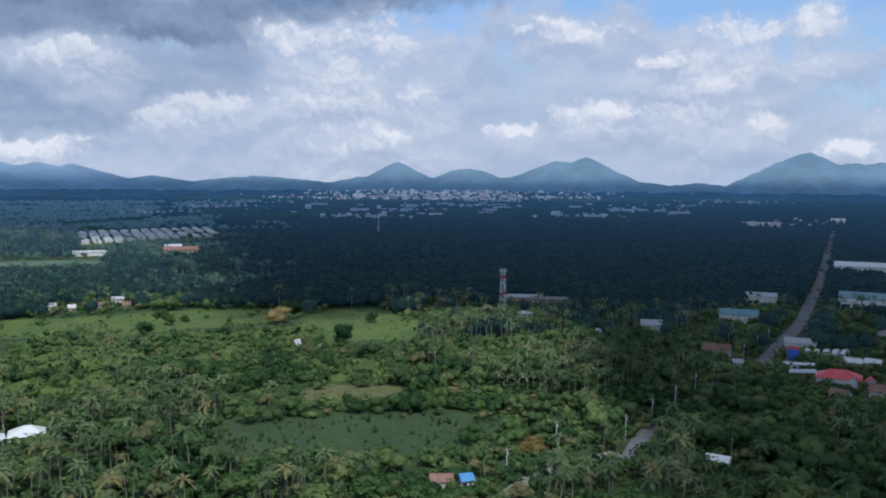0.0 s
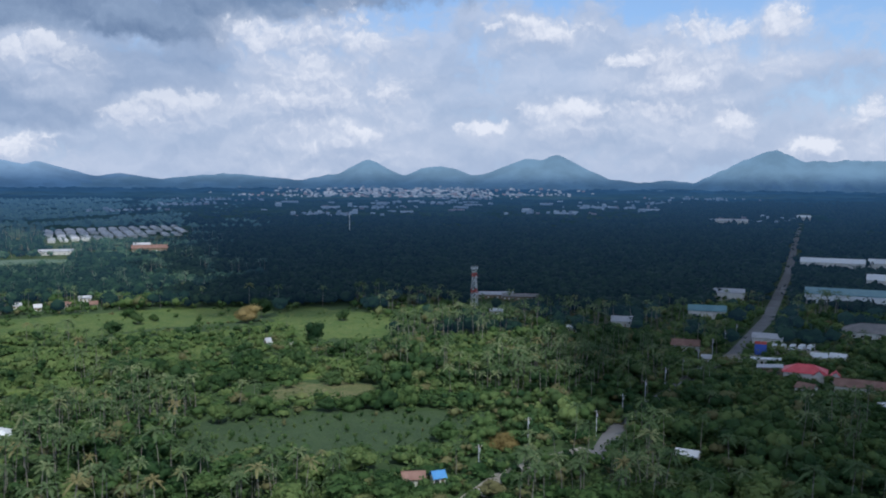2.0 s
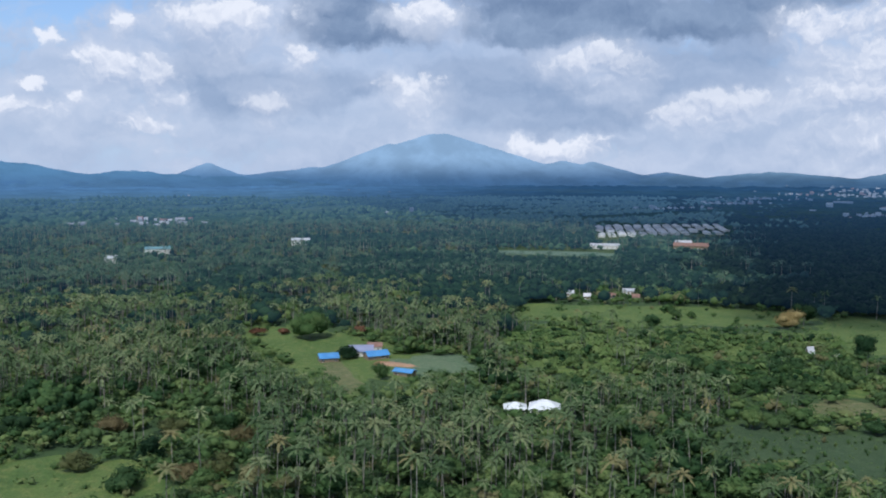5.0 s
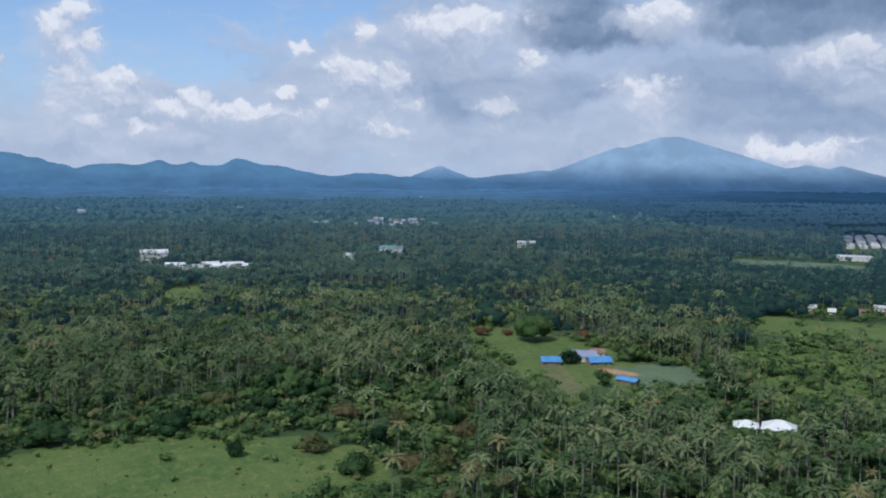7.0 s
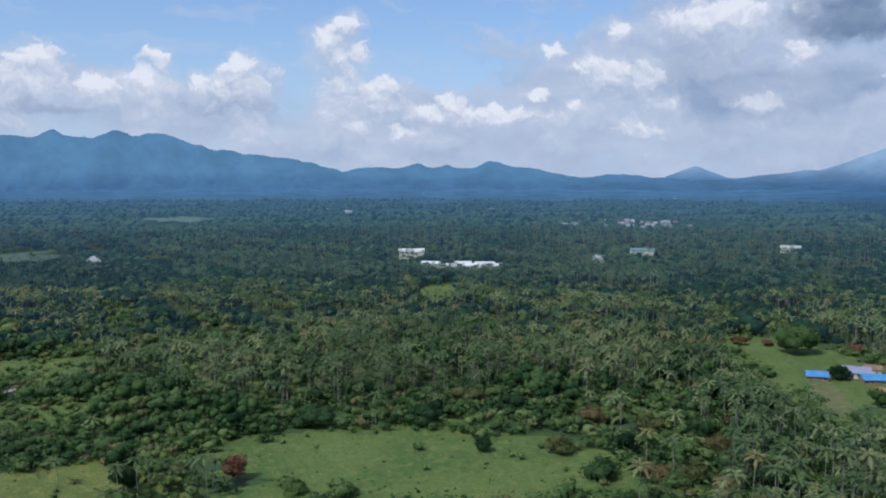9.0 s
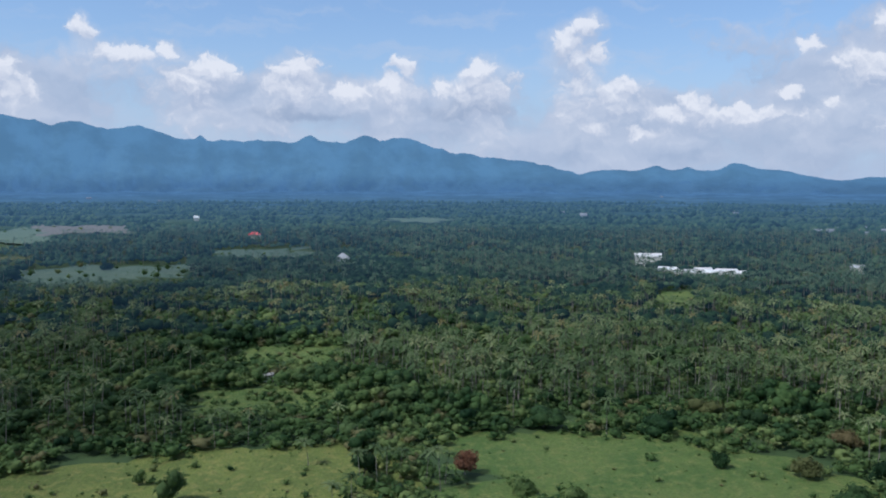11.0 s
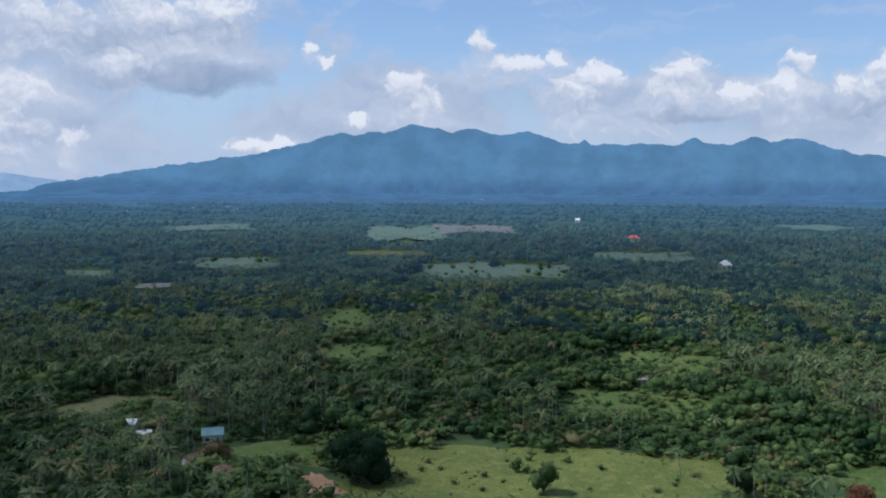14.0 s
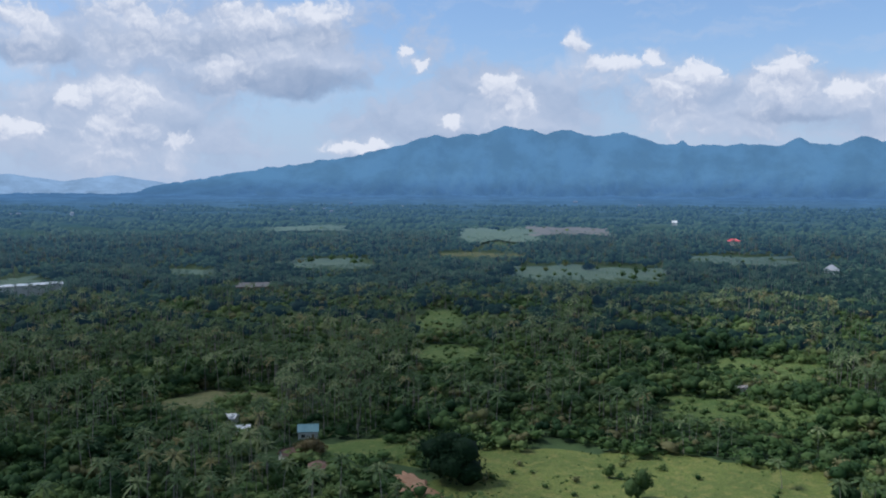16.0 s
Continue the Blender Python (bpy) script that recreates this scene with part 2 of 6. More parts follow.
def surface(name, a, b, scale=0.5, rough=0.8, bump=0.0, fine=6.0, metal=0.0, dirt=0.0, haze_glow=None):
    """Two colours in broad patches with a finer grain, in world metres."""
    m, n = material(name)
    at = n.add("ShaderNodeNewGeometry").outputs["Position"]
    broad_ = n.ramp(n.noise(at, scale, 5.0, 0.6), 0.35, 0.65)
    grain = n.noise(at, scale * fine, 4.0, 0.7)
    colour = n.mix(broad_, rgb(*a), rgb(*b))
    colour = n.mix(n.ramp(grain, 0.3, 0.8, 0.0, 0.45), colour, rgb(*[c * 0.55 for c in a]))
    if dirt:
        colour = n.mix(n.ramp(n.noise(at, scale * 0.4, 6.0, 0.7), 0.5, 0.75, 0.0, dirt), colour, rgb(0.16, 0.12, 0.09))
    p = n.add("ShaderNodeBsdfPrincipled", Base_Color=colour, Roughness=rough, Metallic=metal)
    if bump:
        n.put(p.inputs["Normal"], n.add("ShaderNodeBump", Height=grain, Strength=bump, Distance=0.1).outputs[0])
    return finish(m, n, painted_haze(n, p.outputs[0], haze_glow) if haze_glow else p.outputs[0])


def painted_haze(n, shader, haze_glow, far=None):
    """Mixes a flat blue glow into a surface, stronger far off, to paint haze on it."""
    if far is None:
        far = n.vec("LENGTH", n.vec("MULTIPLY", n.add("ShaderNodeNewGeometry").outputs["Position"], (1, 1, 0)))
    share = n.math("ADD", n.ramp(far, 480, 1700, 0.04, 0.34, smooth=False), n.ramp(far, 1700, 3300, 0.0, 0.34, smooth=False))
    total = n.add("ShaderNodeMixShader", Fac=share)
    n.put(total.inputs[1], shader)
    n.put(total.inputs[2], n.add("ShaderNodeEmission", Color=rgb(*haze_glow)).outputs[0])
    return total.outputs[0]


def grass(name, a, b, c, haze_glow=None):
    """Grass in broad patches, clumps a few metres wide and fine blades."""
    m, n = material(name)
    at = n.add("ShaderNodeNewGeometry").outputs["Position"]
    colour = n.mix(n.ramp(n.noise(at, 0.035, 4.0, 0.6), 0.38, 0.62), rgb(*a), rgb(*b))
    colour = n.mix(n.ramp(n.noise(at, 0.22, 5.0, 0.65), 0.46, 0.66, 0.0, 0.75), colour, rgb(*c))
    blades = n.noise(at, 1.1, 4.0, 0.75)
    colour = n.mix(n.ramp(blades, 0.42, 0.62, 0.0, 0.55), colour, rgb(*[q * 0.45 for q in a]))
    p = n.add("ShaderNodeBsdfPrincipled", Base_Color=colour, Roughness=0.95)
    n.put(p.inputs["Normal"], n.add("ShaderNodeBump", Height=blades, Strength=0.9, Distance=0.5).outputs[0])
    return finish(m, n, painted_haze(n, p.outputs[0], haze_glow) if haze_glow else p.outputs[0])


def foliage(name, dark, mid, light, odd=None, through_=0.30, rough=0.7, haze_glow=None):
    """Leaves: the tint of the tree and of the leaf, with some light through them."""
    m, n = material(name)
    at = n.add("ShaderNodeNewGeometry").outputs["Position"]
    leaf = n.add("ShaderNodeNewGeometry").outputs["Random Per Island"]
    tree = n.add("ShaderNodeAttribute")
    tree.attribute_name = "tint"
    own = n.math("FRACT", n.math("ADD", tree.outputs["Fac"], n.add("ShaderNodeObjectInfo").outputs["Random"]))
    patch = n.noise(at, 0.016, 4.0, 0.6)
    f = n.math("ADD", n.math("MULTIPLY", own, 0.60), n.math("MULTIPLY", leaf, 0.32))
    f = n.math("ADD", f, n.math("MULTIPLY", n.math("SUBTRACT", patch, 0.44), 1.5))
    colour = n.mix(n.ramp(f, 0.0, 0.5), rgb(*dark), rgb(*mid))
    colour = n.mix(n.ramp(f, 0.45, 0.95), colour, rgb(*light))
    if odd:
        colour = n.mix(n.ramp(own, 0.90, 0.97, 0.0, 0.8), colour, rgb(*odd))
    p = n.add("ShaderNodeBsdfPrincipled", Base_Color=colour, Roughness=rough)
    p.inputs["Specular IOR Level"].default_value = 0.12
    t = n.add("ShaderNodeBsdfTranslucent", Color=colour)
    both = n.add("ShaderNodeMixShader", Fac=through_)
    n.put(both.inputs[1], p.outputs[0])
    n.put(both.inputs[2], t.outputs[0])
    if haze_glow:
        return finish(m, n, painted_haze(n, both.outputs[0], haze_glow))
    return finish(m, n, both.outputs[0])


LEAF = foliage("leaf", (0.021, 0.055, 0.018), (0.074, 0.130, 0.042), (0.165, 0.220, 0.075), (0.17, 0.15, 0.075))
LEAF_DARK = foliage("dark_leaf", (0.008, 0.024, 0.010), (0.015, 0.038, 0.016), (0.026, 0.054, 0.020))
FROND = foliage("palm_frond", (0.042, 0.074, 0.032), (0.099, 0.150, 0.066), (0.236, 0.270, 0.132), (0.24, 0.20, 0.09))
# far leaves and fronds carry haze as a blue glow
LEAF_FAR = foliage("far_leaf", (0.024, 0.060, 0.022), (0.060, 0.114, 0.044), (0.112, 0.170, 0.066), haze_glow=(0.072, 0.152, 0.262))
# leaf colour and glow both darkened to deepen the cloud's shade
SHADED_FAR = foliage("far_shaded_leaf", (0.007, 0.018, 0.008), (0.014, 0.032, 0.014), (0.028, 0.052, 0.021), haze_glow=(0.030, 0.074, 0.148))
LEAF_DEEP = foliage("mango_leaf", (0.008, 0.024, 0.012), (0.017, 0.044, 0.019), (0.034, 0.072, 0.028), haze_glow=(0.062, 0.135, 0.235))
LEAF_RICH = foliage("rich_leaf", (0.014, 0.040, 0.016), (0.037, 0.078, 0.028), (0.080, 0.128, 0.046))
FROND_FAR = foliage("far_palm_frond", (0.034, 0.064, 0.030), (0.074, 0.124, 0.060), (0.155, 0.200, 0.106), haze_glow=(0.072, 0.152, 0.262))
BANANA = foliage("banana_leaf", (0.060, 0.112, 0.036), (0.118, 0.182, 0.056), (0.180, 0.240, 0.084))
RUST = foliage("rust_leaf", (0.078, 0.072, 0.030), (0.115, 0.098, 0.044), (0.160, 0.130, 0.064))
BRONZE = foliage("bronze_leaf", (0.050, 0.062, 0.022), (0.085, 0.098, 0.036), (0.130, 0.140, 0.056))
BROWN = foliage("dry_leaf", (0.16, 0.125, 0.045), (0.25, 0.19, 0.075), (0.32, 0.25, 0.11))
RED_LEAF = foliage("red_leaf", (0.100, 0.052, 0.030), (0.155, 0.074, 0.044), (0.205, 0.105, 0.065))
BARK = surface("bark", (0.17, 0.155, 0.13), (0.27, 0.25, 0.21), 0.6, 0.9, 0.3)
UNDER = surface("undergrowth", (0.026, 0.058, 0.014), (0.050, 0.088, 0.022), 0.05, 0.95, 0.4, 9.0)
GRASS = grass("meadow_grass", (0.068, 0.128, 0.022), (0.112, 0.165, 0.034), (0.180, 0.200, 0.052))
# far fields: haze is put into the paled colour and the glow
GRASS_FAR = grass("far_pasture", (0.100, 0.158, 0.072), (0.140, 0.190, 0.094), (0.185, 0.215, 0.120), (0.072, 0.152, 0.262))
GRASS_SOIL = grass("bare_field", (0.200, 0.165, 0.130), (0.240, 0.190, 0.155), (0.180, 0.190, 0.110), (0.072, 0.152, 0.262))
GRASS_SUN = grass("sunlit_pasture", (0.100, 0.140, 0.024), (0.150, 0.185, 0.036), (0.235, 0.225, 0.060))
GRASS_DRY = grass("dry_grass", (0.105, 0.130, 0.040), (0.150, 0.155, 0.060), (0.230, 0.200, 0.100))
CROP = grass("low_crop", (0.034, 0.068, 0.022), (0.050, 0.088, 0.030), (0.068, 0.105, 0.040))
SOIL = surface("red_soil", (0.30, 0.16, 0.09), (0.40, 0.25, 0.16), 0.1, 0.95, 0.3, 7.0)
ASPHALT = surface("road_concrete", (0.15, 0.15, 0.16), (0.21, 0.21, 0.22), 0.08, 0.85, 0.1, 8.0, dirt=0.3)
GRAVEL = surface("gravel", (0.24, 0.22, 0.19), (0.34, 0.31, 0.28), 0.15, 0.9, 0.3)
WHITE_ROOF = surface("white_sheet", (0.78, 0.79, 0.80), (0.70, 0.72, 0.74), 0.3, 0.45, 0.05, 8.0, dirt=0.15)
GREY_ROOF = surface("grey_sheet", (0.42, 0.43, 0.46), (0.52, 0.52, 0.55), 0.2, 0.5, 0.05, 8.0, dirt=0.3)
PALE_ROOF = surface("pale_grey_sheet", (0.60, 0.60, 0.62), (0.70, 0.69, 0.70), 0.05, 0.6, 0.05, 8.0, dirt=0.25)
BLUE_ROOF = surface("blue_sheet", (0.08, 0.25, 0.54), (0.11, 0.32, 0.62), 0.25, 0.45, 0.05, 8.0, dirt=0.25)
LILAC_ROOF = surface("lilac_sheet", (0.23, 0.25, 0.38), (0.30, 0.31, 0.43), 0.25, 0.5, 0.05, 8.0, dirt=0.2)
TEAL_ROOF = surface("teal_sheet", (0.13, 0.27, 0.31), (0.19, 0.33, 0.36), 0.2, 0.45, 0.05, 8.0, dirt=0.2)
RED_ROOF = surface("red_sheet", (0.66, 0.09, 0.11), (0.74, 0.14, 0.15), 0.2, 0.5, 0.05, 8.0, dirt=0.15)
RUST_ROOF = surface("rusty_sheet", (0.21, 0.115, 0.09), (0.29, 0.175, 0.14), 0.3, 0.8, 0.1, 8.0, dirt=0.4)
DARK_ROOF = surface("weathered_dark_sheet", (0.20, 0.19, 0.19), (0.27, 0.25, 0.24), 0.2, 0.7, 0.1, 8.0, dirt=0.35)
PLASTER = surface("pale_plaster", (0.62, 0.60, 0.56), (0.70, 0.68, 0.64), 0.3, 0.9, 0.1, 6.0, dirt=0.2)
TIMBER = surface("weathered_wood", (0.20, 0.15, 0.10), (0.28, 0.21, 0.14), 0.5, 0.9, 0.2)
GLASS = surface("dark_glass", (0.03, 0.04, 0.05), (0.04, 0.05, 0.06), 0.5, 0.15)
STEEL = surface("galvanised_steel", (0.50, 0.51, 0.53), (0.60, 0.60, 0.62), 0.5, 0.45, 0.0, 6.0, 0.6)
PAINT_RED = surface("red_paint", (0.55, 0.08, 0.06), (0.62, 0.12, 0.08), 0.5, 0.6)
PAINT_BLUE = surface("blue_paint", (0.05, 0.10, 0.42), (0.07, 0.14, 0.50), 0.5, 0.5)
LINE = surface("road_paint", (0.62, 0.62, 0.60), (0.70, 0.70, 0.66), 0.5, 0.8)


def distance(name, near_land, near_lit, haze_glow, share, shaded_glow=None, foot=0.0):
    """Far land for a backdrop: haze is painted as a blue glow that grows with distance."""
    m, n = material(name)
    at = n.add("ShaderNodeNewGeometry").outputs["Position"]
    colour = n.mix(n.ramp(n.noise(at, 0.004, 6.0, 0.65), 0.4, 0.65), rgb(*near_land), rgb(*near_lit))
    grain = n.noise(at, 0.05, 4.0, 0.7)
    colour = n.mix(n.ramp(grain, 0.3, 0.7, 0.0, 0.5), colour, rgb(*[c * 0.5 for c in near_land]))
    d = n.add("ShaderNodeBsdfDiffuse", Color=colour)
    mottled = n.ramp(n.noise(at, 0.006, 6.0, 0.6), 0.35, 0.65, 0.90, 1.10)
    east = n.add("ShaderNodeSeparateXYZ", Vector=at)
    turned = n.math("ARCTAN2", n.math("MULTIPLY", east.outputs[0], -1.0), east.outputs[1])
    # the glow is painted darker ahead, like air in the cloud's shade
    glow = n.mix(n.ramp(turned, radians(22), radians(46)), rgb(*(shaded_glow or haze_glow)), rgb(*haze_glow))
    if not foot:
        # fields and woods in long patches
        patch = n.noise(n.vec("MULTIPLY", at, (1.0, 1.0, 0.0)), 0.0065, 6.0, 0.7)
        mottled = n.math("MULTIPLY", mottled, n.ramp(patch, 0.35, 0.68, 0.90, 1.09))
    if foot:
        # haze painted thicker and darker at the hills' foot
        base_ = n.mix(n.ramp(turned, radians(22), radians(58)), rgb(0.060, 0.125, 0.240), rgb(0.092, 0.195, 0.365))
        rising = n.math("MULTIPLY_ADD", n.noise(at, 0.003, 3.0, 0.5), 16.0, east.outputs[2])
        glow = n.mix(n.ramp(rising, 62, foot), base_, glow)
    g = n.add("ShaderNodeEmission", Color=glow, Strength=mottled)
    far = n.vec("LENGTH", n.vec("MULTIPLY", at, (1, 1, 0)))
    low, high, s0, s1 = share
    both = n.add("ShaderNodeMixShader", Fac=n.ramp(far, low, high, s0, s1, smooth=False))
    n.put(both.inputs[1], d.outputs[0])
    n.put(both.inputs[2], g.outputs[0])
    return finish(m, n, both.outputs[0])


# the blue of plain and hills is haze put into emission
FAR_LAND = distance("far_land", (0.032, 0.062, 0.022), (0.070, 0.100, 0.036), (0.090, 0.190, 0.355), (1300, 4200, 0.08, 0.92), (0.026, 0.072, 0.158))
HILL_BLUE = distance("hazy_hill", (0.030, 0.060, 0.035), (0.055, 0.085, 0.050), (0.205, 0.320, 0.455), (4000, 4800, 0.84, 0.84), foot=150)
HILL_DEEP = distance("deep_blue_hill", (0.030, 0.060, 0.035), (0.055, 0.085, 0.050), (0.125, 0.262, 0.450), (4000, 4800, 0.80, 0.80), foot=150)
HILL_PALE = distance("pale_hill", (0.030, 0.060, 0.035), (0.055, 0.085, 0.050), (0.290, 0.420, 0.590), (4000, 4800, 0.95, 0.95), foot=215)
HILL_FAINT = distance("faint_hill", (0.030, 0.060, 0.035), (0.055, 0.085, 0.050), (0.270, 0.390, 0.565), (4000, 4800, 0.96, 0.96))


# ---------------------------------------------------------------- mesh helpers
def mesh_from(name, verts, faces, mats, which=None, tint=None, smooth=False):
    """A mesh from arrays of corners and triangles."""
    verts, faces = np.asarray(verts, np.float32), np.asarray(faces, np.int32)
    me = bpy.data.meshes.new(name)
    me.vertices.add(len(verts))
    me.vertices.foreach_set("co", verts.ravel())
    me.loops.add(faces.size)
    me.loops.foreach_set("vertex_index", faces.ravel())
    me.polygons.add(len(faces))
    me.polygons.foreach_set("loop_start", np.arange(0, faces.size, faces.shape[1], dtype=np.int32))
    for m in mats:
        me.materials.append(m)
    if which is not None:
        me.polygons.foreach_set("material_index", np.asarray(which, np.int32))
    if tint is not None:
        me.attributes.new("tint", "FLOAT", "POINT").data.foreach_set("value", np.asarray(tint, np.float32))
    me.update(calc_edges=True)
    me.polygons.foreach_set("use_smooth", np.full(len(faces), smooth))
    me.validate()
    return me


def part(name, bm, mat, parent, label=""):
    me = bpy.data.meshes.new(name)
    bm.to_mesh(me)
    bm.free()
    me.materials.append(mat)
    ob = new(name, me)
    ob.parent = parent
    if label:
        ob["label"] = label
    return ob


def thing(name, label, category, m, group=""):
    ob = new(name)
    ob.matrix_world = m
    return tagged(ob, label, category, group)


def add_box(bm, x0, x1, y0, y1, z0, z1):
    v = [bm.verts.new((x, y, z)) for z in (z0, z1) for y in (y0, y1) for x in (x0, x1)]
    for f in ((0, 2, 3, 1), (4, 5, 7, 6), (0, 1, 5, 4), (2, 6, 7, 3), (0, 4, 6, 2), (1, 3, 7, 5)):
        bm.faces.new([v[i] for i in f])


def box(x0, x1, y0, y1, z0, z1):
    bm = bmesh.new()
    add_box(bm, x0, x1, y0, y1, z0, z1)
    return bm


def prism(points, z0, z1, axis="y"):
    """A slab with this outline. axis y: outline in x, z, pulled along y; axis z: outline in x, y, pulled up."""
    bm = bmesh.new()
    put = (lambda p, s: (p[0], s, p[1])) if axis == "y" else (lambda p, s: (p[0], p[1], s))
    low, high = [bm.verts.new(put(p, z0)) for p in points], [bm.verts.new(put(p, z1)) for p in points]
    bm.faces.new(low)
    bm.faces.new(high)
    for i in range(len(points)):
        j = (i + 1) % len(points)
        bm.faces.new((low[i], low[j], high[j], high[i]))
    bmesh.ops.recalc_face_normals(bm, faces=bm.faces)
    return bm


def rod(bm, a, b, r, sides=5):
    a, b = Vector(a), Vector(b)
    d = (b - a).normalized()
    u = d.orthogonal().normalized()
    w = d.cross(u)
    rings = [[bm.verts.new(p + r * (u * math.cos(k * math.tau / sides) + w * math.sin(k * math.tau / sides))) for k in range(sides)] for p in (a, b)]
    for k in range(sides):
        bm.faces.new((rings[0][k], rings[0][(k + 1) % sides], rings[1][(k + 1) % sides], rings[1][k]))
    bm.faces.new(rings[0][::-1])
    bm.faces.new(rings[1])


def rise(r):
    """The land's slow climb towards the hills."""
    return 61.5 * np.clip((np.asarray(r, float) - 1800) / 3100, 0, None) ** 2


def spot(az, r):
    return -r * math.sin(radians(az)), r * math.cos(radians(az))


# ---------------------------------------------------------------- land
def land(name, radii, bearings, mat, lumpy, drop=0.0):
    rr, aa = np.meshgrid(np.asarray(radii, float), np.radians(bearings), indexing="ij")
    x, y = -rr * np.sin(aa), rr * np.cos(aa)
    z = rise(rr) - drop
    if lumpy:
        z = z + lumpy * (rng.random(z.shape) - 0.3) * np.clip((rr - radii[0]) / 40, 0, 1)
    verts = np.stack([x, y, z], -1).reshape(-1, 3)
    nr, na = rr.shape
    i, j = np.meshgrid(np.arange(nr - 1), np.arange(na - 1), indexing="ij")
    a = (i * na + j).ravel()
    faces = np.stack([a, a + 1, a + na + 1, a + na], -1)
    return new(name, mesh_from(name, verts, faces, [mat], smooth=not lumpy))


tagged(land("ground", [0.0, 60, 140, 220] + list(range(260, 1560, 20)), list(range(-180, 181, 3)), UNDER, 0.0),
       "flat tropical lowland covered with green undergrowth", "ground", kind="structure")
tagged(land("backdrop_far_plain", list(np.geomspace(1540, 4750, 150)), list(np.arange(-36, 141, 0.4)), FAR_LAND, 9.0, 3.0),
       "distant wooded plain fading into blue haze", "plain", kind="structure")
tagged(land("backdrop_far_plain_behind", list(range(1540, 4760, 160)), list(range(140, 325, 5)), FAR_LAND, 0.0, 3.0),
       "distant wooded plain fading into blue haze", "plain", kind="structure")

# ---------------------------------------------------------------- hills
def hills(name, label, mat, az0, az1, r0, r1, peaks, floor_el=-0.6, rough=0.08):
    """A range between two bearings. Each peak: bearing, angle above the horizon, half widths to its right and its left, half its flat top."""
    az = np.arange(az0, az1 + 0.01, 0.12)
    top = np.full(az.shape, floor_el)
    for b, el, right, left, *flat in peaks:
        t = np.clip(np.abs(az - b) - (flat[0] if flat else 0), 0, None) / np.where(az < b, right, left)
        top = np.maximum(top, floor_el + (el - floor_el) * np.clip(1 - t, 0, 1) ** 0.9)
    k = np.exp(-np.linspace(-2, 2, 9) ** 2)
    top = np.convolve(np.pad(top, 4, mode="edge"), k / k.sum(), "valid")
    bumps = np.array([noise.fractal(Vector((q * 0.9, 3.1, 0)), 0.9, 2.2, 5) for q in az])
    top = top + rough * bumps * np.clip((top - floor_el) * 1.5, 0, 1)
    steps = 26
    verts = []
    for s in range(steps):
        f = s / (steps - 1)
        r = r0 + (r1 - r0) * f
        crest = EYE + r1 * np.tan(np.radians(top))
        foot = float(rise(r0)) - 6
        relief = np.array([noise.fractal(Vector((q * 0.75, f * 2.2, 7.7)), 0.8, 2.1, 6) for q in az])
        z = foot + (crest - foot) * (f ** 1.25) * (1 + 0.32 * relief * (1 - f) * min(1, 4 * f))
        rr = r + 130 * relief * (1 - f)
        verts.append(np.stack([-rr * np.sin(np.radians(az)), rr * np.cos(np.radians(az)), z], -1))
    back_ = verts[-1].copy()
    back_[:, :2] *= 1.02
    back_[:, 2] = float(rise(r0)) - 10
    verts.append(back_)
    n = len(az)
    i, j = np.meshgrid(np.arange(steps), np.arange(n - 1), indexing="ij")
    a = (i * n + j).ravel()
    faces = np.stack([a, a + 1, a + n + 1, a + n], -1)
    return tagged(new(name, mesh_from(name, np.concatenate(verts), faces, [mat], smooth=True)), label, "hills", kind="structure")


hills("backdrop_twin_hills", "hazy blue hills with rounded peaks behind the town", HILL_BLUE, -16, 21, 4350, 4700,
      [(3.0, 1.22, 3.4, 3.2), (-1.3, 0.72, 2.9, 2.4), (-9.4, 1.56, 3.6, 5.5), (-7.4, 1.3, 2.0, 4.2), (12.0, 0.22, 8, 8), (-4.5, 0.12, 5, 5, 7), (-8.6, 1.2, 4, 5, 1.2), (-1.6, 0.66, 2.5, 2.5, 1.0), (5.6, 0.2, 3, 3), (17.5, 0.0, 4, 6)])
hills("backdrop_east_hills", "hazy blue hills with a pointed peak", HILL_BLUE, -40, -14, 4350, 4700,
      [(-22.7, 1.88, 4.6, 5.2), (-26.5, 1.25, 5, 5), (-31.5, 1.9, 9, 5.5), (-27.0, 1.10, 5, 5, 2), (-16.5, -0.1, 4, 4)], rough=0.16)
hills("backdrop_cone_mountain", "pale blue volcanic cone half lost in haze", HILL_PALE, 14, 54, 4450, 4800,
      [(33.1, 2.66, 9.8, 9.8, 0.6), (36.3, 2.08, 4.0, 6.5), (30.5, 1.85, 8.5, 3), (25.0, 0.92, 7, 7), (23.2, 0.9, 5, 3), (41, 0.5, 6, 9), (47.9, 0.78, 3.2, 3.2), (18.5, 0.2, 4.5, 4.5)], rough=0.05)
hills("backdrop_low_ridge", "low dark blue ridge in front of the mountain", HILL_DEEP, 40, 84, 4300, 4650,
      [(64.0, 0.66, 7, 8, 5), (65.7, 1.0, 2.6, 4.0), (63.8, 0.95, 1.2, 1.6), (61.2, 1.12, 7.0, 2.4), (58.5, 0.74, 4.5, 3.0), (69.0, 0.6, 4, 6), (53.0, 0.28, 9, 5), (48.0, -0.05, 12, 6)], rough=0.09)
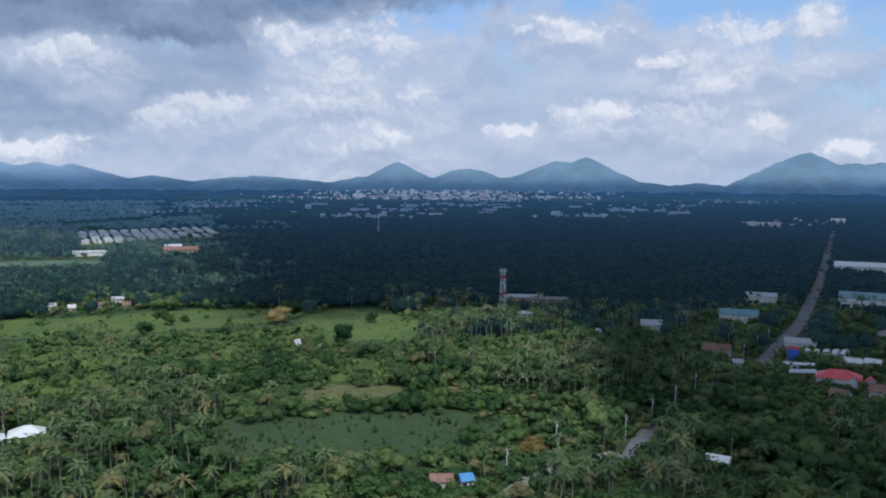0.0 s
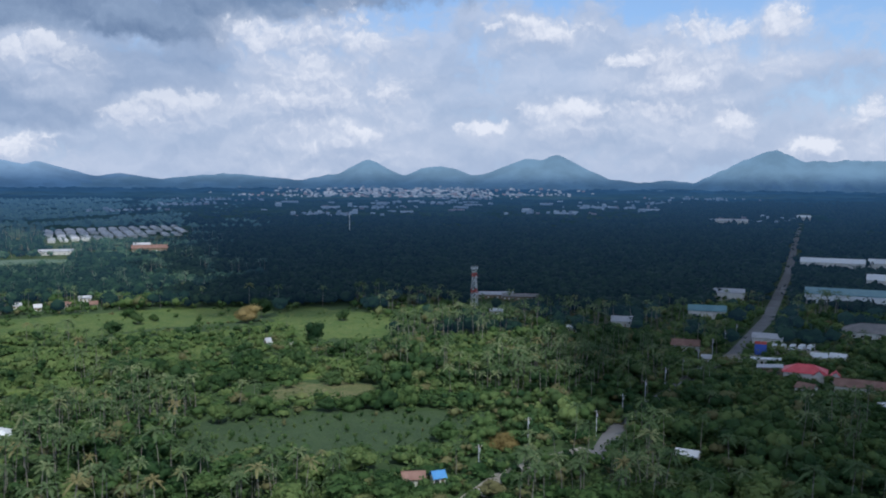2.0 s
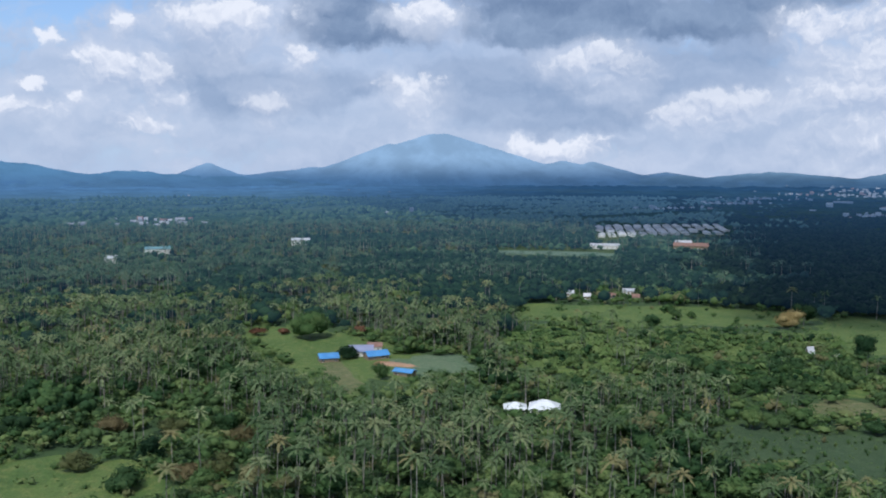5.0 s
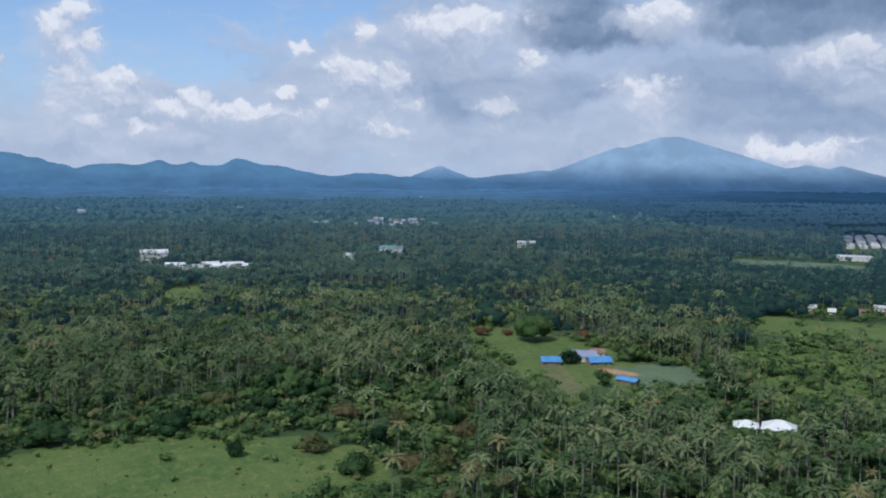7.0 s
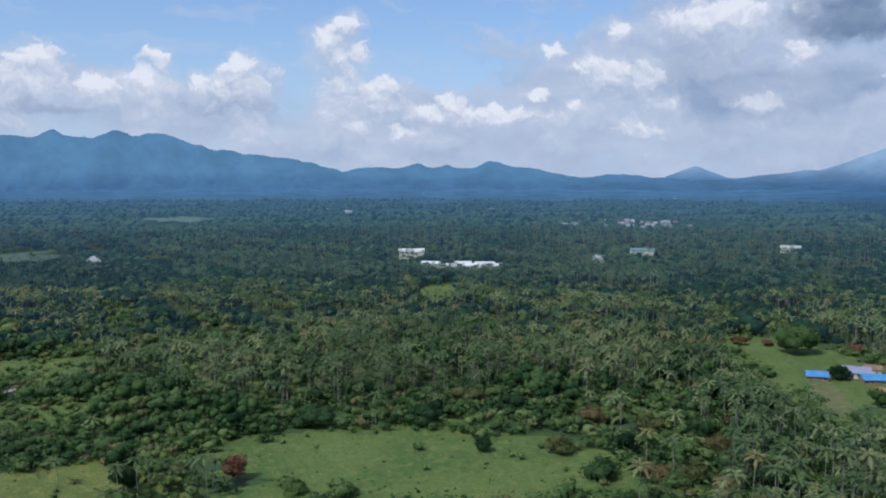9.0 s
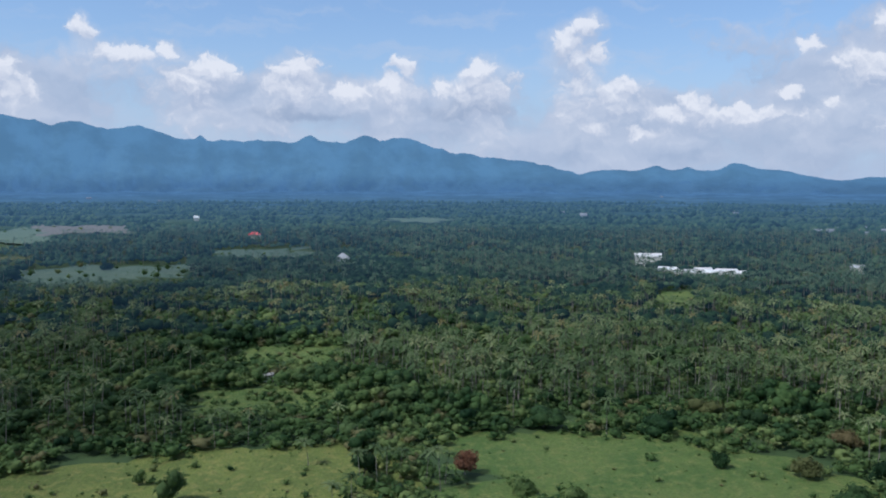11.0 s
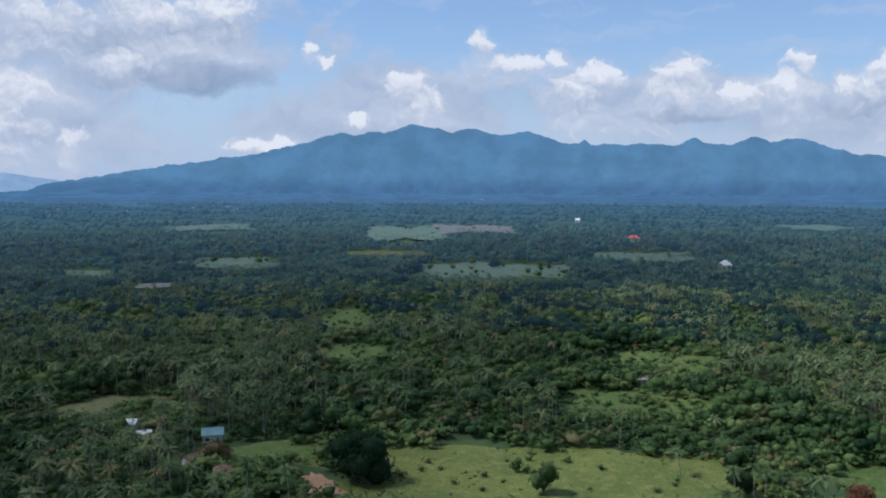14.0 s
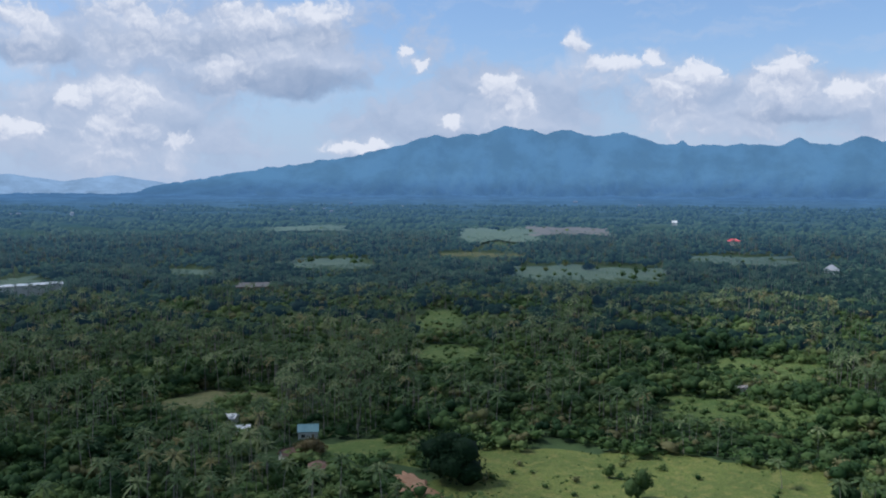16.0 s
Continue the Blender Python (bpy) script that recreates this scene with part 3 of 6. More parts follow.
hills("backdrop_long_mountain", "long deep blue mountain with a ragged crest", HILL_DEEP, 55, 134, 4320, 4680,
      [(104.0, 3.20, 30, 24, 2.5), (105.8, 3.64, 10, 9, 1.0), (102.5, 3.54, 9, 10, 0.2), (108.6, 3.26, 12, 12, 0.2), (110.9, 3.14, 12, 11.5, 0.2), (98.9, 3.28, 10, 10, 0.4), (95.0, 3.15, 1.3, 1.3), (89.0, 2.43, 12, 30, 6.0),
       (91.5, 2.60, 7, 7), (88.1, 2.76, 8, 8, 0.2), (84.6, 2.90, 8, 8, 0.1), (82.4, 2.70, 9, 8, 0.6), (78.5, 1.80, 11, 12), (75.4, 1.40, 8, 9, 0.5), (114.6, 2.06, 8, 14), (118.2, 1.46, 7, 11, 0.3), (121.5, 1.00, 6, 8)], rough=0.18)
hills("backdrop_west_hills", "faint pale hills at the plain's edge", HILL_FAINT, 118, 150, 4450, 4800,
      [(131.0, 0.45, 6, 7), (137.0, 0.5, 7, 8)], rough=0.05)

# ---------------------------------------------------------------- the cloud deck overhead, whose shade lies on the land
def cloud_deck(label, rim, thick):
    """A cloud high over the land. Its rim follows the edge of its shade, moved up along the sun's rays; thick: how much light it holds back."""
    top = 1500.0
    shift = TO_SUN * (top / TO_SUN.z)
    rim = np.array(rim, float) + np.array([shift.x, shift.y])
    xs, ys = np.arange(rim[:, 0].min() - 170, rim[:, 0].max() + 170, 50.0), np.arange(rim[:, 1].min() - 170, rim[:, 1].max() + 170, 50.0)
    x, y = np.meshgrid(xs, ys, indexing="ij")
    inside = np.zeros(x.shape, bool)
    far = np.full(x.shape, 1e9)
    for (ax, ay), (bx, by) in zip(rim, np.roll(rim, -1, 0)):
        cross = ((ay > y) != (by > y)) & (x < (bx - ax) * (y - ay) / (by - ay + 1e-9) + ax)
        inside ^= cross
        f = np.clip(((x - ax) * (bx - ax) + (y - ay) * (by - ay)) / ((bx - ax) ** 2 + (by - ay) ** 2), 0, 1)
        far = np.minimum(far, np.hypot(x - ax - f * (bx - ax), y - ay - f * (by - ay)))
    depth = np.where(inside, far, -far)
    lump = np.array([noise.fractal(Vector((p * 0.004, q * 0.004, 0)), 1.0, 2.0, 4) for p, q in zip(x.ravel(), y.ravel())]).reshape(x.shape)
    z = top + 70 * lump
    keep = depth > -160
    n = x.shape[1]
    i, j = np.meshgrid(np.arange(x.shape[0] - 1), np.arange(n - 1), indexing="ij")
    ok = (keep[:-1, :-1] & keep[1:, :-1] & keep[:-1, 1:] & keep[1:, 1:]).ravel()
    a = (i * n + j).ravel()[ok]
    faces = np.stack([a, a + n, a + n + 1, a + 1], -1)
    m, nd = material("cloud")
    edge = nd.add("ShaderNodeAttribute")
    edge.attribute_name = "tint"
    at = nd.add("ShaderNodeNewGeometry").outputs["Position"]
    wisps = nd.math("MULTIPLY", nd.math("SUBTRACT", nd.noise(at, 0.009, 5.0, 0.6), 0.5), 170.0)
    cover = nd.ramp(nd.math("ADD", edge.outputs["Fac"], wisps), -25.0, 35.0, 0.0, thick)
    body_ = nd.add("ShaderNodeMixShader", Fac=0.35)
    nd.put(body_.inputs[1], nd.add("ShaderNodeBsdfDiffuse", Color=rgb(0.80, 0.80, 0.82)).outputs[0])
    nd.put(body_.inputs[2], nd.add("ShaderNodeBsdfTranslucent", Color=rgb(0.16, 0.19, 0.24)).outputs[0])
    both = nd.add("ShaderNodeMixShader", Fac=cover)
    nd.put(both.inputs[1], nd.add("ShaderNodeBsdfTransparent").outputs[0])
    nd.put(both.inputs[2], body_.outputs[0])
    finish(m, nd, both.outputs[0])
    me = mesh_from("cloud", np.stack([x, y, z], -1).reshape(-1, 3), faces, [m], tint=depth.ravel(), smooth=True)
    return tagged(new("backdrop_cloud", me), label, "cloud", kind="structure")


# both decks lie out of view; the thin one is added to dim woods
cloud_deck("thick grey cloud drifting over the plain", [(70, 120), (55, 320), (70, 420), (115, 520), (70, 590), (-150, 640), (-330, 1250), (-680, 1480), (-1250, 1780), (-2700, 3000), (-2700, 3450), (3000, 3450), (3000, 120)], 0.95)
cloud_deck("unseen thin cloud added to dim the palm woods", [spot(95, 335), spot(93, 700), spot(84, 1000), spot(84, 1500), spot(141, 1500), spot(141, 230), spot(110, 230), spot(107, 335)], 0.5)

# ---------------------------------------------------------------- open ground: fields and roads
OPEN, LANES, BUILT = [], [], []      # what trees keep clear of: ovals (x, y, half length, half width, degrees) and lanes (x, y, x, y, half width)


def field(name, label, mat, x, y, long, wide, turn=0.0, z=0.12, clear=True, ragged_=0.24):
    """A field with an uneven rim, lying on the ground."""
    away = math.hypot(x, y)
    base = 3.4 + float(rise(away)) if away > 1500 else 0.0    # the far plain lies in low swells
    z += 0.025 * len(OPEN) + base
    n = 72
    k = np.arange(n) * math.tau / n
    r = np.array([1 + ragged_ * 2 * noise.fractal(Vector((math.cos(q) * 1.6 + x, math.sin(q) * 1.6 + y, 0)), 0.9, 2.0, 4) for q in k])
    r = r * 1.08
    sq = (np.abs(np.cos(k)) ** 3.2 + np.abs(np.sin(k)) ** 3.2) ** (-1 / 3.2)
    t = radians(turn)
    verts = [(x, y, z)]
    for ring in (0.35, 0.7, 1.0):
        u, v = long * ring * r * sq * np.cos(k), wide * ring * r * sq * np.sin(k)
        verts += list(zip(x + u * math.cos(t) - v * math.sin(t), y + u * math.sin(t) + v * math.cos(t), np.full(n, z if ring < 1 else base)))
    faces = [(0, 1 + i, 1 + (i + 1) % n) for i in range(n)]
    for ring in range(2):
        b = 1 + ring * n
        for i in range(n):
            j = (i + 1) % n
            faces += [(b + i, b + n + i, b + n + j), (b + i, b + n + j, b + j)]
    if clear:
        OPEN.append((x, y, long, wide, turn))
    return tagged(new(name, mesh_from(name, verts, faces, [mat])), label, "field", kind="structure")


def lane(name, label, mat, points, width, z=0.16, clear=2.0):
    """A road along these points, with a slightly raised crown."""
    p = [Vector((x, y)) for x, y in points]
    bm = bmesh.new()
    rows_ = []
    for i, q in enumerate(p):
        d = (p[min(i + 1, len(p) - 1)] - p[max(i - 1, 0)]).normalized()
        s = Vector((-d.y, d.x))
        rows_.append([bm.verts.new((*(q + s * f * width), zz)) for f, zz in ((-0.55, 0.0), (-0.5, z), (0, z + 0.12), (0.5, z), (0.55, 0.0))])
    for r0, r1 in zip(rows_, rows_[1:]):
        for k in range(4):
            bm.faces.new((r0[k], r0[k + 1], r1[k + 1], r1[k]))
    me = bpy.data.meshes.new(name)
    bm.to_mesh(me)
    bm.free()
    me.materials.append(mat)
    ob = tagged(new(name, me), label, "road", kind="structure")
    for u, v in zip(p, p[1:]):
        LANES.append((u.x, u.y, v.x, v.y, width / 2 + clear))
    return ob


# meadows ahead
field("field_meadow", "bright green grazing meadow among the trees", GRASS, -205, 598, 100, 44, 22)
field("field_meadow_east", "green meadow with a lone round tree", GRASS, -58, 585, 38, 76, 10)
field("field_path_meadow", "green strip of grass with a footpath", GRASS, -126, 500, 14, 52, -5)
field("field_small", "small dry yellowish grass field", GRASS_DRY, -42, 398, 26, 17, 0)
field("field_crop", "dark green field of low crops", CROP, -32, 336, 58, 25, 8)
field("field_farm", "green farm lawn round blue-roofed sheds", GRASS, -318, 372, 92, 34, -28)
field("field_farm_crop", "grey-green crop bed beside the farm", GRASS_FAR, -250, 374, 24, 24, -30, z=0.2)
field("field_farm_path", "strip of dry brown grass by the farm", GRASS_DRY, -275, 332, 42, 7, -40, z=0.22)
# meadows in the middle of the turn
field("field_pasture", "wide bright green pasture with scattered tufts", GRASS, -270, 118, 70, 46, 66)
field("field_pasture_south", "sunlit yellowish green pasture", GRASS_SUN, -286, -36, 66, 36, 97)
field("field_glade", "green glade between shrubs", GRASS, -503, 4, 30, 26, 90)
field("field_scrub", "thin grass with low scrub", GRASS, -395, -10, 34, 22, 90, clear=True)
field("field_clearing", "light green clearing in the palm wood", GRASS, -474, -170, 28, 18, 22)
field("field_clearing_far", "light green grass at the clearing's end", GRASS, -594, -222, 38, 17, 20, z=0.2)
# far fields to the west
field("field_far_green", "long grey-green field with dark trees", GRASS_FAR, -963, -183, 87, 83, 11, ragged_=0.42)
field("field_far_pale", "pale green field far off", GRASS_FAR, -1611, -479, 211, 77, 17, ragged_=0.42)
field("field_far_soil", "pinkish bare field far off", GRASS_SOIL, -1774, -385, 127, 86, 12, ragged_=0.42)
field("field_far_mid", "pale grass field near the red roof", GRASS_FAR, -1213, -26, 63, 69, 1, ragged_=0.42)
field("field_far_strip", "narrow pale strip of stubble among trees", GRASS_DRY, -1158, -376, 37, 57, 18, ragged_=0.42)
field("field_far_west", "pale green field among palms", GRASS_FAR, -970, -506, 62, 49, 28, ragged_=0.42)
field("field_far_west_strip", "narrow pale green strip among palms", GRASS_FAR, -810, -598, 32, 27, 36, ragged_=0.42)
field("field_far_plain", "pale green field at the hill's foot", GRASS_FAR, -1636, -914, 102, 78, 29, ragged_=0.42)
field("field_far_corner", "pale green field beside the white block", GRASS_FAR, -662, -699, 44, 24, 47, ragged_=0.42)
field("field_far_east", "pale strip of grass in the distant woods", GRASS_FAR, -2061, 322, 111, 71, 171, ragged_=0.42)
field("field_near_garden", "dark green vegetable plot beside houses", GRASS, -290, -133, 14, 24, 30)
field("field_near_brown", "brown harvested plot among palms", GRASS_DRY, -333, -232, 14, 26, 35)
field("field_yard_soil", "bare red soil yard", SOIL, -258, -104, 13, 5, 40, z=0.2)
field("field_north_green", "pale green field before the grey roofs", GRASS_FAR, -480, 1010, 80, 26, 20)
field("field_market_green", "small bright lawn before the white sheds", GRASS, -690, 330, 16, 34, 60)
lane("road_highway", "straight grey concrete highway through the trees", ASPHALT, [(168, 462), (187, 490), (254, 609), (398, 905), (640, 1430), (860, 1900)], 8.0, clear=0.8)
lane("road_bend", "winding grey concrete road under the trees", ASPHALT,
     [(64, 312), (65, 300), (71, 314), (79, 334), (91, 354), (109, 381), (127, 407), (149, 443), (168, 462)], 6.6, clear=-2.0)
field("road_forecourt", "pale gravel forecourt beside the highway", GRAVEL, 184, 474, 13, 9, 30, z=0.1)
OPEN.append((75, 321, 3, 11, -25))     # a gap in the trees before the winding road
lane("road_dirt", "narrow pale dirt track to the houses", GRAVEL, [(6, 236), (18, 264), (30, 284), (46, 300), (64, 312)], 6.0, clear=0.0)

# ---------------------------------------------------------------- plantation beds
BEDS = [(-206, 462, 42, 38, 24), (-150, 520, 26, 22, 16), (-225, 525, 26, 24, 24), (-94, 545, 20, 24, 8), (-70, 448, 40, 20, 8), (-180, 408, 34, 18, 20)]
for k, (bx_, by_, long_, wide_, turn_) in enumerate(BEDS):
    field("field_plantation", "bed of light green banana plants", GRASS, bx_, by_, long_, wide_, turn_, z=0.1)


# ---------------------------------------------------------------- plants
def lift(v, f, n):
    return np.asarray(v, np.float32), np.asarray(f, np.int32), n


def palm(seed, fronds, leaflets, sides, rings, tall=16.0):
    """Corners, triangles and parts (0 trunk, 1 crown) of a coconut palm with its foot at the origin."""
    g = np.random.default_rng(seed)
    bend, turn = g.uniform(0.3, 1.8), g.uniform(0, math.tau)
    v, f, w = [], [], []
    mid = lambda h: np.array([bend * (h / tall) ** 2 * math.cos(turn), bend * (h / tall) ** 2 * math.sin(turn), h])
    for i in range(rings + 1):
        h = tall * i / rings
        rad = 0.17 - 0.07 * i / rings + (0.12 if i == 0 else 0)
        for k in range(sides):
            q = k * math.tau / sides
            v.append(mid(h) + (rad * math.cos(q), rad * math.sin(q), 0))
    for i in range(rings):
        for k in range(sides):
            a, b = i * sides + k, i * sides + (k + 1) % sides
            f += [(a, b, b + sides), (a, b + sides, a + sides)]
            w += [0, 0]
    head = mid(tall)
    for k in range(fronds):
        q = k * 2.399 + g.uniform(-0.3, 0.3)
        up = 1.3 - 1.55 * (k / fronds) + g.uniform(-0.15, 0.15)
        out = np.array([math.cos(q), math.sin(q), 0])
        side = np.array([-math.sin(q), math.cos(q), 0])
        long = g.uniform(3.4, 4.6)
        spine = lambda s: head + long * (out * (s * math.cos(up * 0.85)) + np.array([0, 0, s * math.sin(up) - 0.62 * s * s]))
        for j in range(leaflets):
            s0, s1 = 0.08 + 0.9 * j / leaflets, 0.08 + 0.9 * (j + 1.25) / leaflets
            reach = (0.92 if leaflets > 1 else 1.25) * math.sin(math.pi * min(0.98, 0.25 + 0.62 * s0)) * (1.0 if leaflets > 3 else 0.85)
            for hand in (-1, 1):
                a, b = spine(s0), spine(min(s1, 1))
                tip = (a + b) / 2 + side * hand * reach * 0.8 + out * 0.45 + np.array([0, 0, -0.38 * reach])
                f.append((len(v), len(v) + 1, len(v) + 2))
                v += [a, b, tip]
                w.append(1)
    return lift(v, f, np.array(w))


ICO = bmesh.new()
bmesh.ops.create_icosphere(ICO, subdivisions=1, radius=1.0)
ICO_V = np.array([q.co[:] for q in ICO.verts])
ICO_F = np.array([[q.index for q in t.verts] for t in ICO.faces])
ICO.free()


def broadleaf(seed, lobes, cards, card, trunk=True, tall=11.0, wide=4.2, flat=0.8, low=0.32):
    """A leafy tree: trunk and limbs, dark inner lobes, and leaf sprays all over them, with gaps."""
    g = np.random.default_rng(seed)
    v, f, w = [], [], []
    base = tall * low
    centres = []
    deep = (tall - base) / 2
    for k in range(lobes):
        q, d = k * 2.4 + g.uniform(-0.4, 0.4), wide * 0.58 * math.sqrt((k + 0.3) / lobes)
        up = base + deep * (1 + g.uniform(-0.60, 0.42) * (1 if lobes > 2 else 0.1) - 0.15 * (d / wide))
        centres.append((np.array([d * math.cos(q), d * math.sin(q), up]), wide * (g.uniform(0.42, 0.60) if lobes > 2 else 0.9)))
    flat = flat * deep / wide * (1.35 if lobes > 2 else 1.1)
    if trunk:
        for c, _ in [(np.array([0, 0, base * 1.1]), 0)] + centres[:4]:
            a = np.array([0, 0, 0.0]) if c[0] == 0 and c[1] == 0 else np.array([0, 0, base * 0.9])
            rad = 0.32 if a[2] == 0 else 0.13
            n0 = len(v)
            for p, rr in ((a, rad), (c, rad * 0.6)):
                for k in range(4):
                    v.append(p + (rr * math.cos(k * 1.5708), rr * math.sin(k * 1.5708), 0))
            for k in range(4):
                f += [(n0 + k, n0 + (k + 1) % 4, n0 + 4 + (k + 1) % 4), (n0 + k, n0 + 4 + (k + 1) % 4, n0 + 4 + k)]
                w += [0, 0]
    for c, r in centres:
        n0 = len(v)
        core = 0.86 if lobes > 2 else 0.78
        v += list(c + ICO_V * (r * core * np.array([1, 1, flat])) * g.uniform(0.78 if lobes > 2 else 0.58, 1.14, (len(ICO_V), 1)))
        f += list(ICO_F + n0)
        w += [1] * len(ICO_F)
    which = np.arange(cards) % lobes
    c, r = np.array([q[0] for q in centres])[which], np.array([q[1] for q in centres])[which][:, None]
    d = g.normal(size=(cards, 3))
    d[:, 2] = np.abs(d[:, 2]) * 0.9 - 0.3
    d /= np.linalg.norm(d, axis=1, keepdims=True)
    p = c + d * r * np.array([1, 1, flat]) * g.uniform(0.85, 1.16, (cards, 1))
    t = np.cross(d, g.normal(size=(cards, 3)))
    t /= np.linalg.norm(t, axis=1, keepdims=True)
    u = np.cross(d, t) + d * g.uniform(-0.3, 0.7, (cards, 1))
    size = card * g.uniform(0.6, 1.3, (cards, 1))
    f += list(len(v) + np.arange(cards * 3).reshape(-1, 3))
    v += list(np.stack([p - t * size * 0.6, p + t * size * 0.6, p + u * size + d * 0.25 * size], 1).reshape(-1, 3))
    w += [1] * cards
    return lift(v, f, np.array(w))


def banana(seed, leaves=7, tall=3.2):
    g = np.random.default_rng(seed)
    v, f, w = [], [], []
    for k in range(leaves):
        q = k * 2.4 + g.uniform(-0.3, 0.3)
        o, s = np.array([math.cos(q), math.sin(q), 0]), np.array([-math.sin(q), math.cos(q), 0])
        a, b = np.array([0, 0, tall * 0.4]), o * 0.9 + np.array([0, 0, tall * g.uniform(0.8, 1.0)])
        c = o * 2.0 + np.array([0, 0, tall * g.uniform(0.45, 0.75)])
        n0 = len(v)
        v += [a, b - s * 0.45, b + s * 0.45, c]
        f += [(n0, n0 + 1, n0 + 2), (n0 + 1, n0 + 3, n0 + 2)]
        w += [1, 1]
    return lift(v, f, np.array(w))


def inside(shapes, x, y, grow=0.0):
    hit = np.zeros(x.shape, bool)
    for cx, cy, long, wide, turn, *_ in shapes:
        t, reach = radians(turn), (long + wide + 2 * grow)
        k = np.nonzero((np.abs(x - cx) < reach) & (np.abs(y - cy) < reach))[0]
        if not k.size:
            continue
        dx, dy = x[k] - cx, y[k] - cy
        u, v_ = dx * math.cos(t) + dy * math.sin(t), -dx * math.sin(t) + dy * math.cos(t)
        hit[k] |= (np.abs(u) / (long + grow)) ** 3 + (np.abs(v_) / (wide + grow)) ** 3 < 1
    return hit


def on_lanes(x, y, grow=0.0, beyond=0.0):
    hit = np.zeros(x.shape, bool)
    for ax, ay, bx, by, half in LANES:
        if math.hypot(ax, ay) < beyond:
            continue
        f = np.clip(((x - ax) * (bx - ax) + (y - ay) * (by - ay)) / ((bx - ax) ** 2 + (by - ay) ** 2), 0, 1)
        hit |= np.hypot(x - ax - f * (bx - ax), y - ay - f * (by - ay)) < half + grow
    return hit


def in_open(x, y, grow=0.0):
    """Which of these places lie on open ground."""
    dx, dy = 22 * (smooth_noise(x, y, 34, 81) - 0.5), 22 * (smooth_noise(x, y, 34, 82) - 0.5)
    return inside(OPEN, x + dx, y + dy, grow) | inside(BUILT, x, y, grow) | on_lanes(x, y, grow)


def smooth_noise(x, y, size, seed):
    """Soft random patches of this size, 0 to 1."""
    g = np.random.default_rng(seed)
    total = np.zeros(x.shape)
    for k in range(9):
        a, p = g.uniform(0, math.tau), g.uniform(0, math.tau)
        s = size * g.uniform(0.6, 1.6)
        total += np.sin((x * math.cos(a) + y * math.sin(a)) * math.tau / s + p)
    return np.clip(0.5 + total / 7.0, 0, 1)


def scatter(r0, r1, step, seed):
    """Jittered places in the ring from r0 to r1 that the turn looks over."""
    g = np.random.default_rng(seed)
    k = np.arange(-r1, r1, step)
    x, y = np.meshgrid(k, k, indexing="ij")
    x = x.ravel() + g.uniform(-0.48, 0.48, x.size) * step
    y = y.ravel() + g.uniform(-0.48, 0.48, y.size) * step
    r, az = np.hypot(x, y), np.degrees(np.arctan2(-x, y))
    ok = (r >= r0) & (r < r1) & ~((az > 140) | (az < -36))
    return x[ok], y[ok]


def palm_share(x, y):
    """How many of the trees are palms, from place to place."""
    r, az = np.hypot(x, y), np.degrees(np.arctan2(-x, y))
    s = np.full(x.shape, 0.45)
    s = np.where(az < -12, 0.12, s)
    s = np.where((az < 3) & (az > -12) & (r < 420), 0.16, s)
    s = np.where((az < 3) & (az > -14) & (r > 430) & (r < 620), 0.42, s)
    s = np.where((az < 20) & (r > 640), 0.2, s)
    s = np.where((az > 6) & (az < 22) & (r > 370) & (r < 520), 0.25, s)
    s = np.where((az > 3) & (az < 45) & (r < 380), 0.62, s)
    s = np.where((az > 27) & (az < 80) & (r > 380), 0.66, s)
    s = np.where((az > 46) & (az < 82) & (r < 385), 0.12, s)
    s = np.where((az >= 80) & (az < 106) & (r < 560), 0.12, s)
    s = np.where((az >= 106) & (r < 620), 0.55, s)
    return np.clip(s + 0.9 * (smooth_noise(x, y, 130, 5) - 0.5), 0.02, 0.98)


def sight(x, y, tall):
    """Which trees of this height would stand before open ground, seen from on high."""
    hit = np.zeros(x.shape, bool)
    reach = tall / np.maximum(EYE - tall, 20)
    for s in (0.0, 0.15, 0.3, 0.45, 0.6, 0.8):
        px, py = x * (1 + reach * s), y * (1 + reach * s)
        hit |= inside(OPEN, px, py) | on_lanes(px, py, 2.0, 480.0)
    r, az = np.hypot(x, y), np.degrees(np.arctan2(-x, y))
    for bx, by, long, wide, turn, low in BUILT:
        rb, azb = math.hypot(bx, by), math.degrees(math.atan2(-bx, by))
        q = radians(turn - azb)
        half = abs(long * math.cos(q)) + abs(wide * math.sin(q))
        line = EYE - (EYE - tall) * rb / np.maximum(r, 1)
        hit |= (r < rb) & (np.abs(np.radians(az - azb)) * rb < half + 1.0) & (line > low)
    return hit


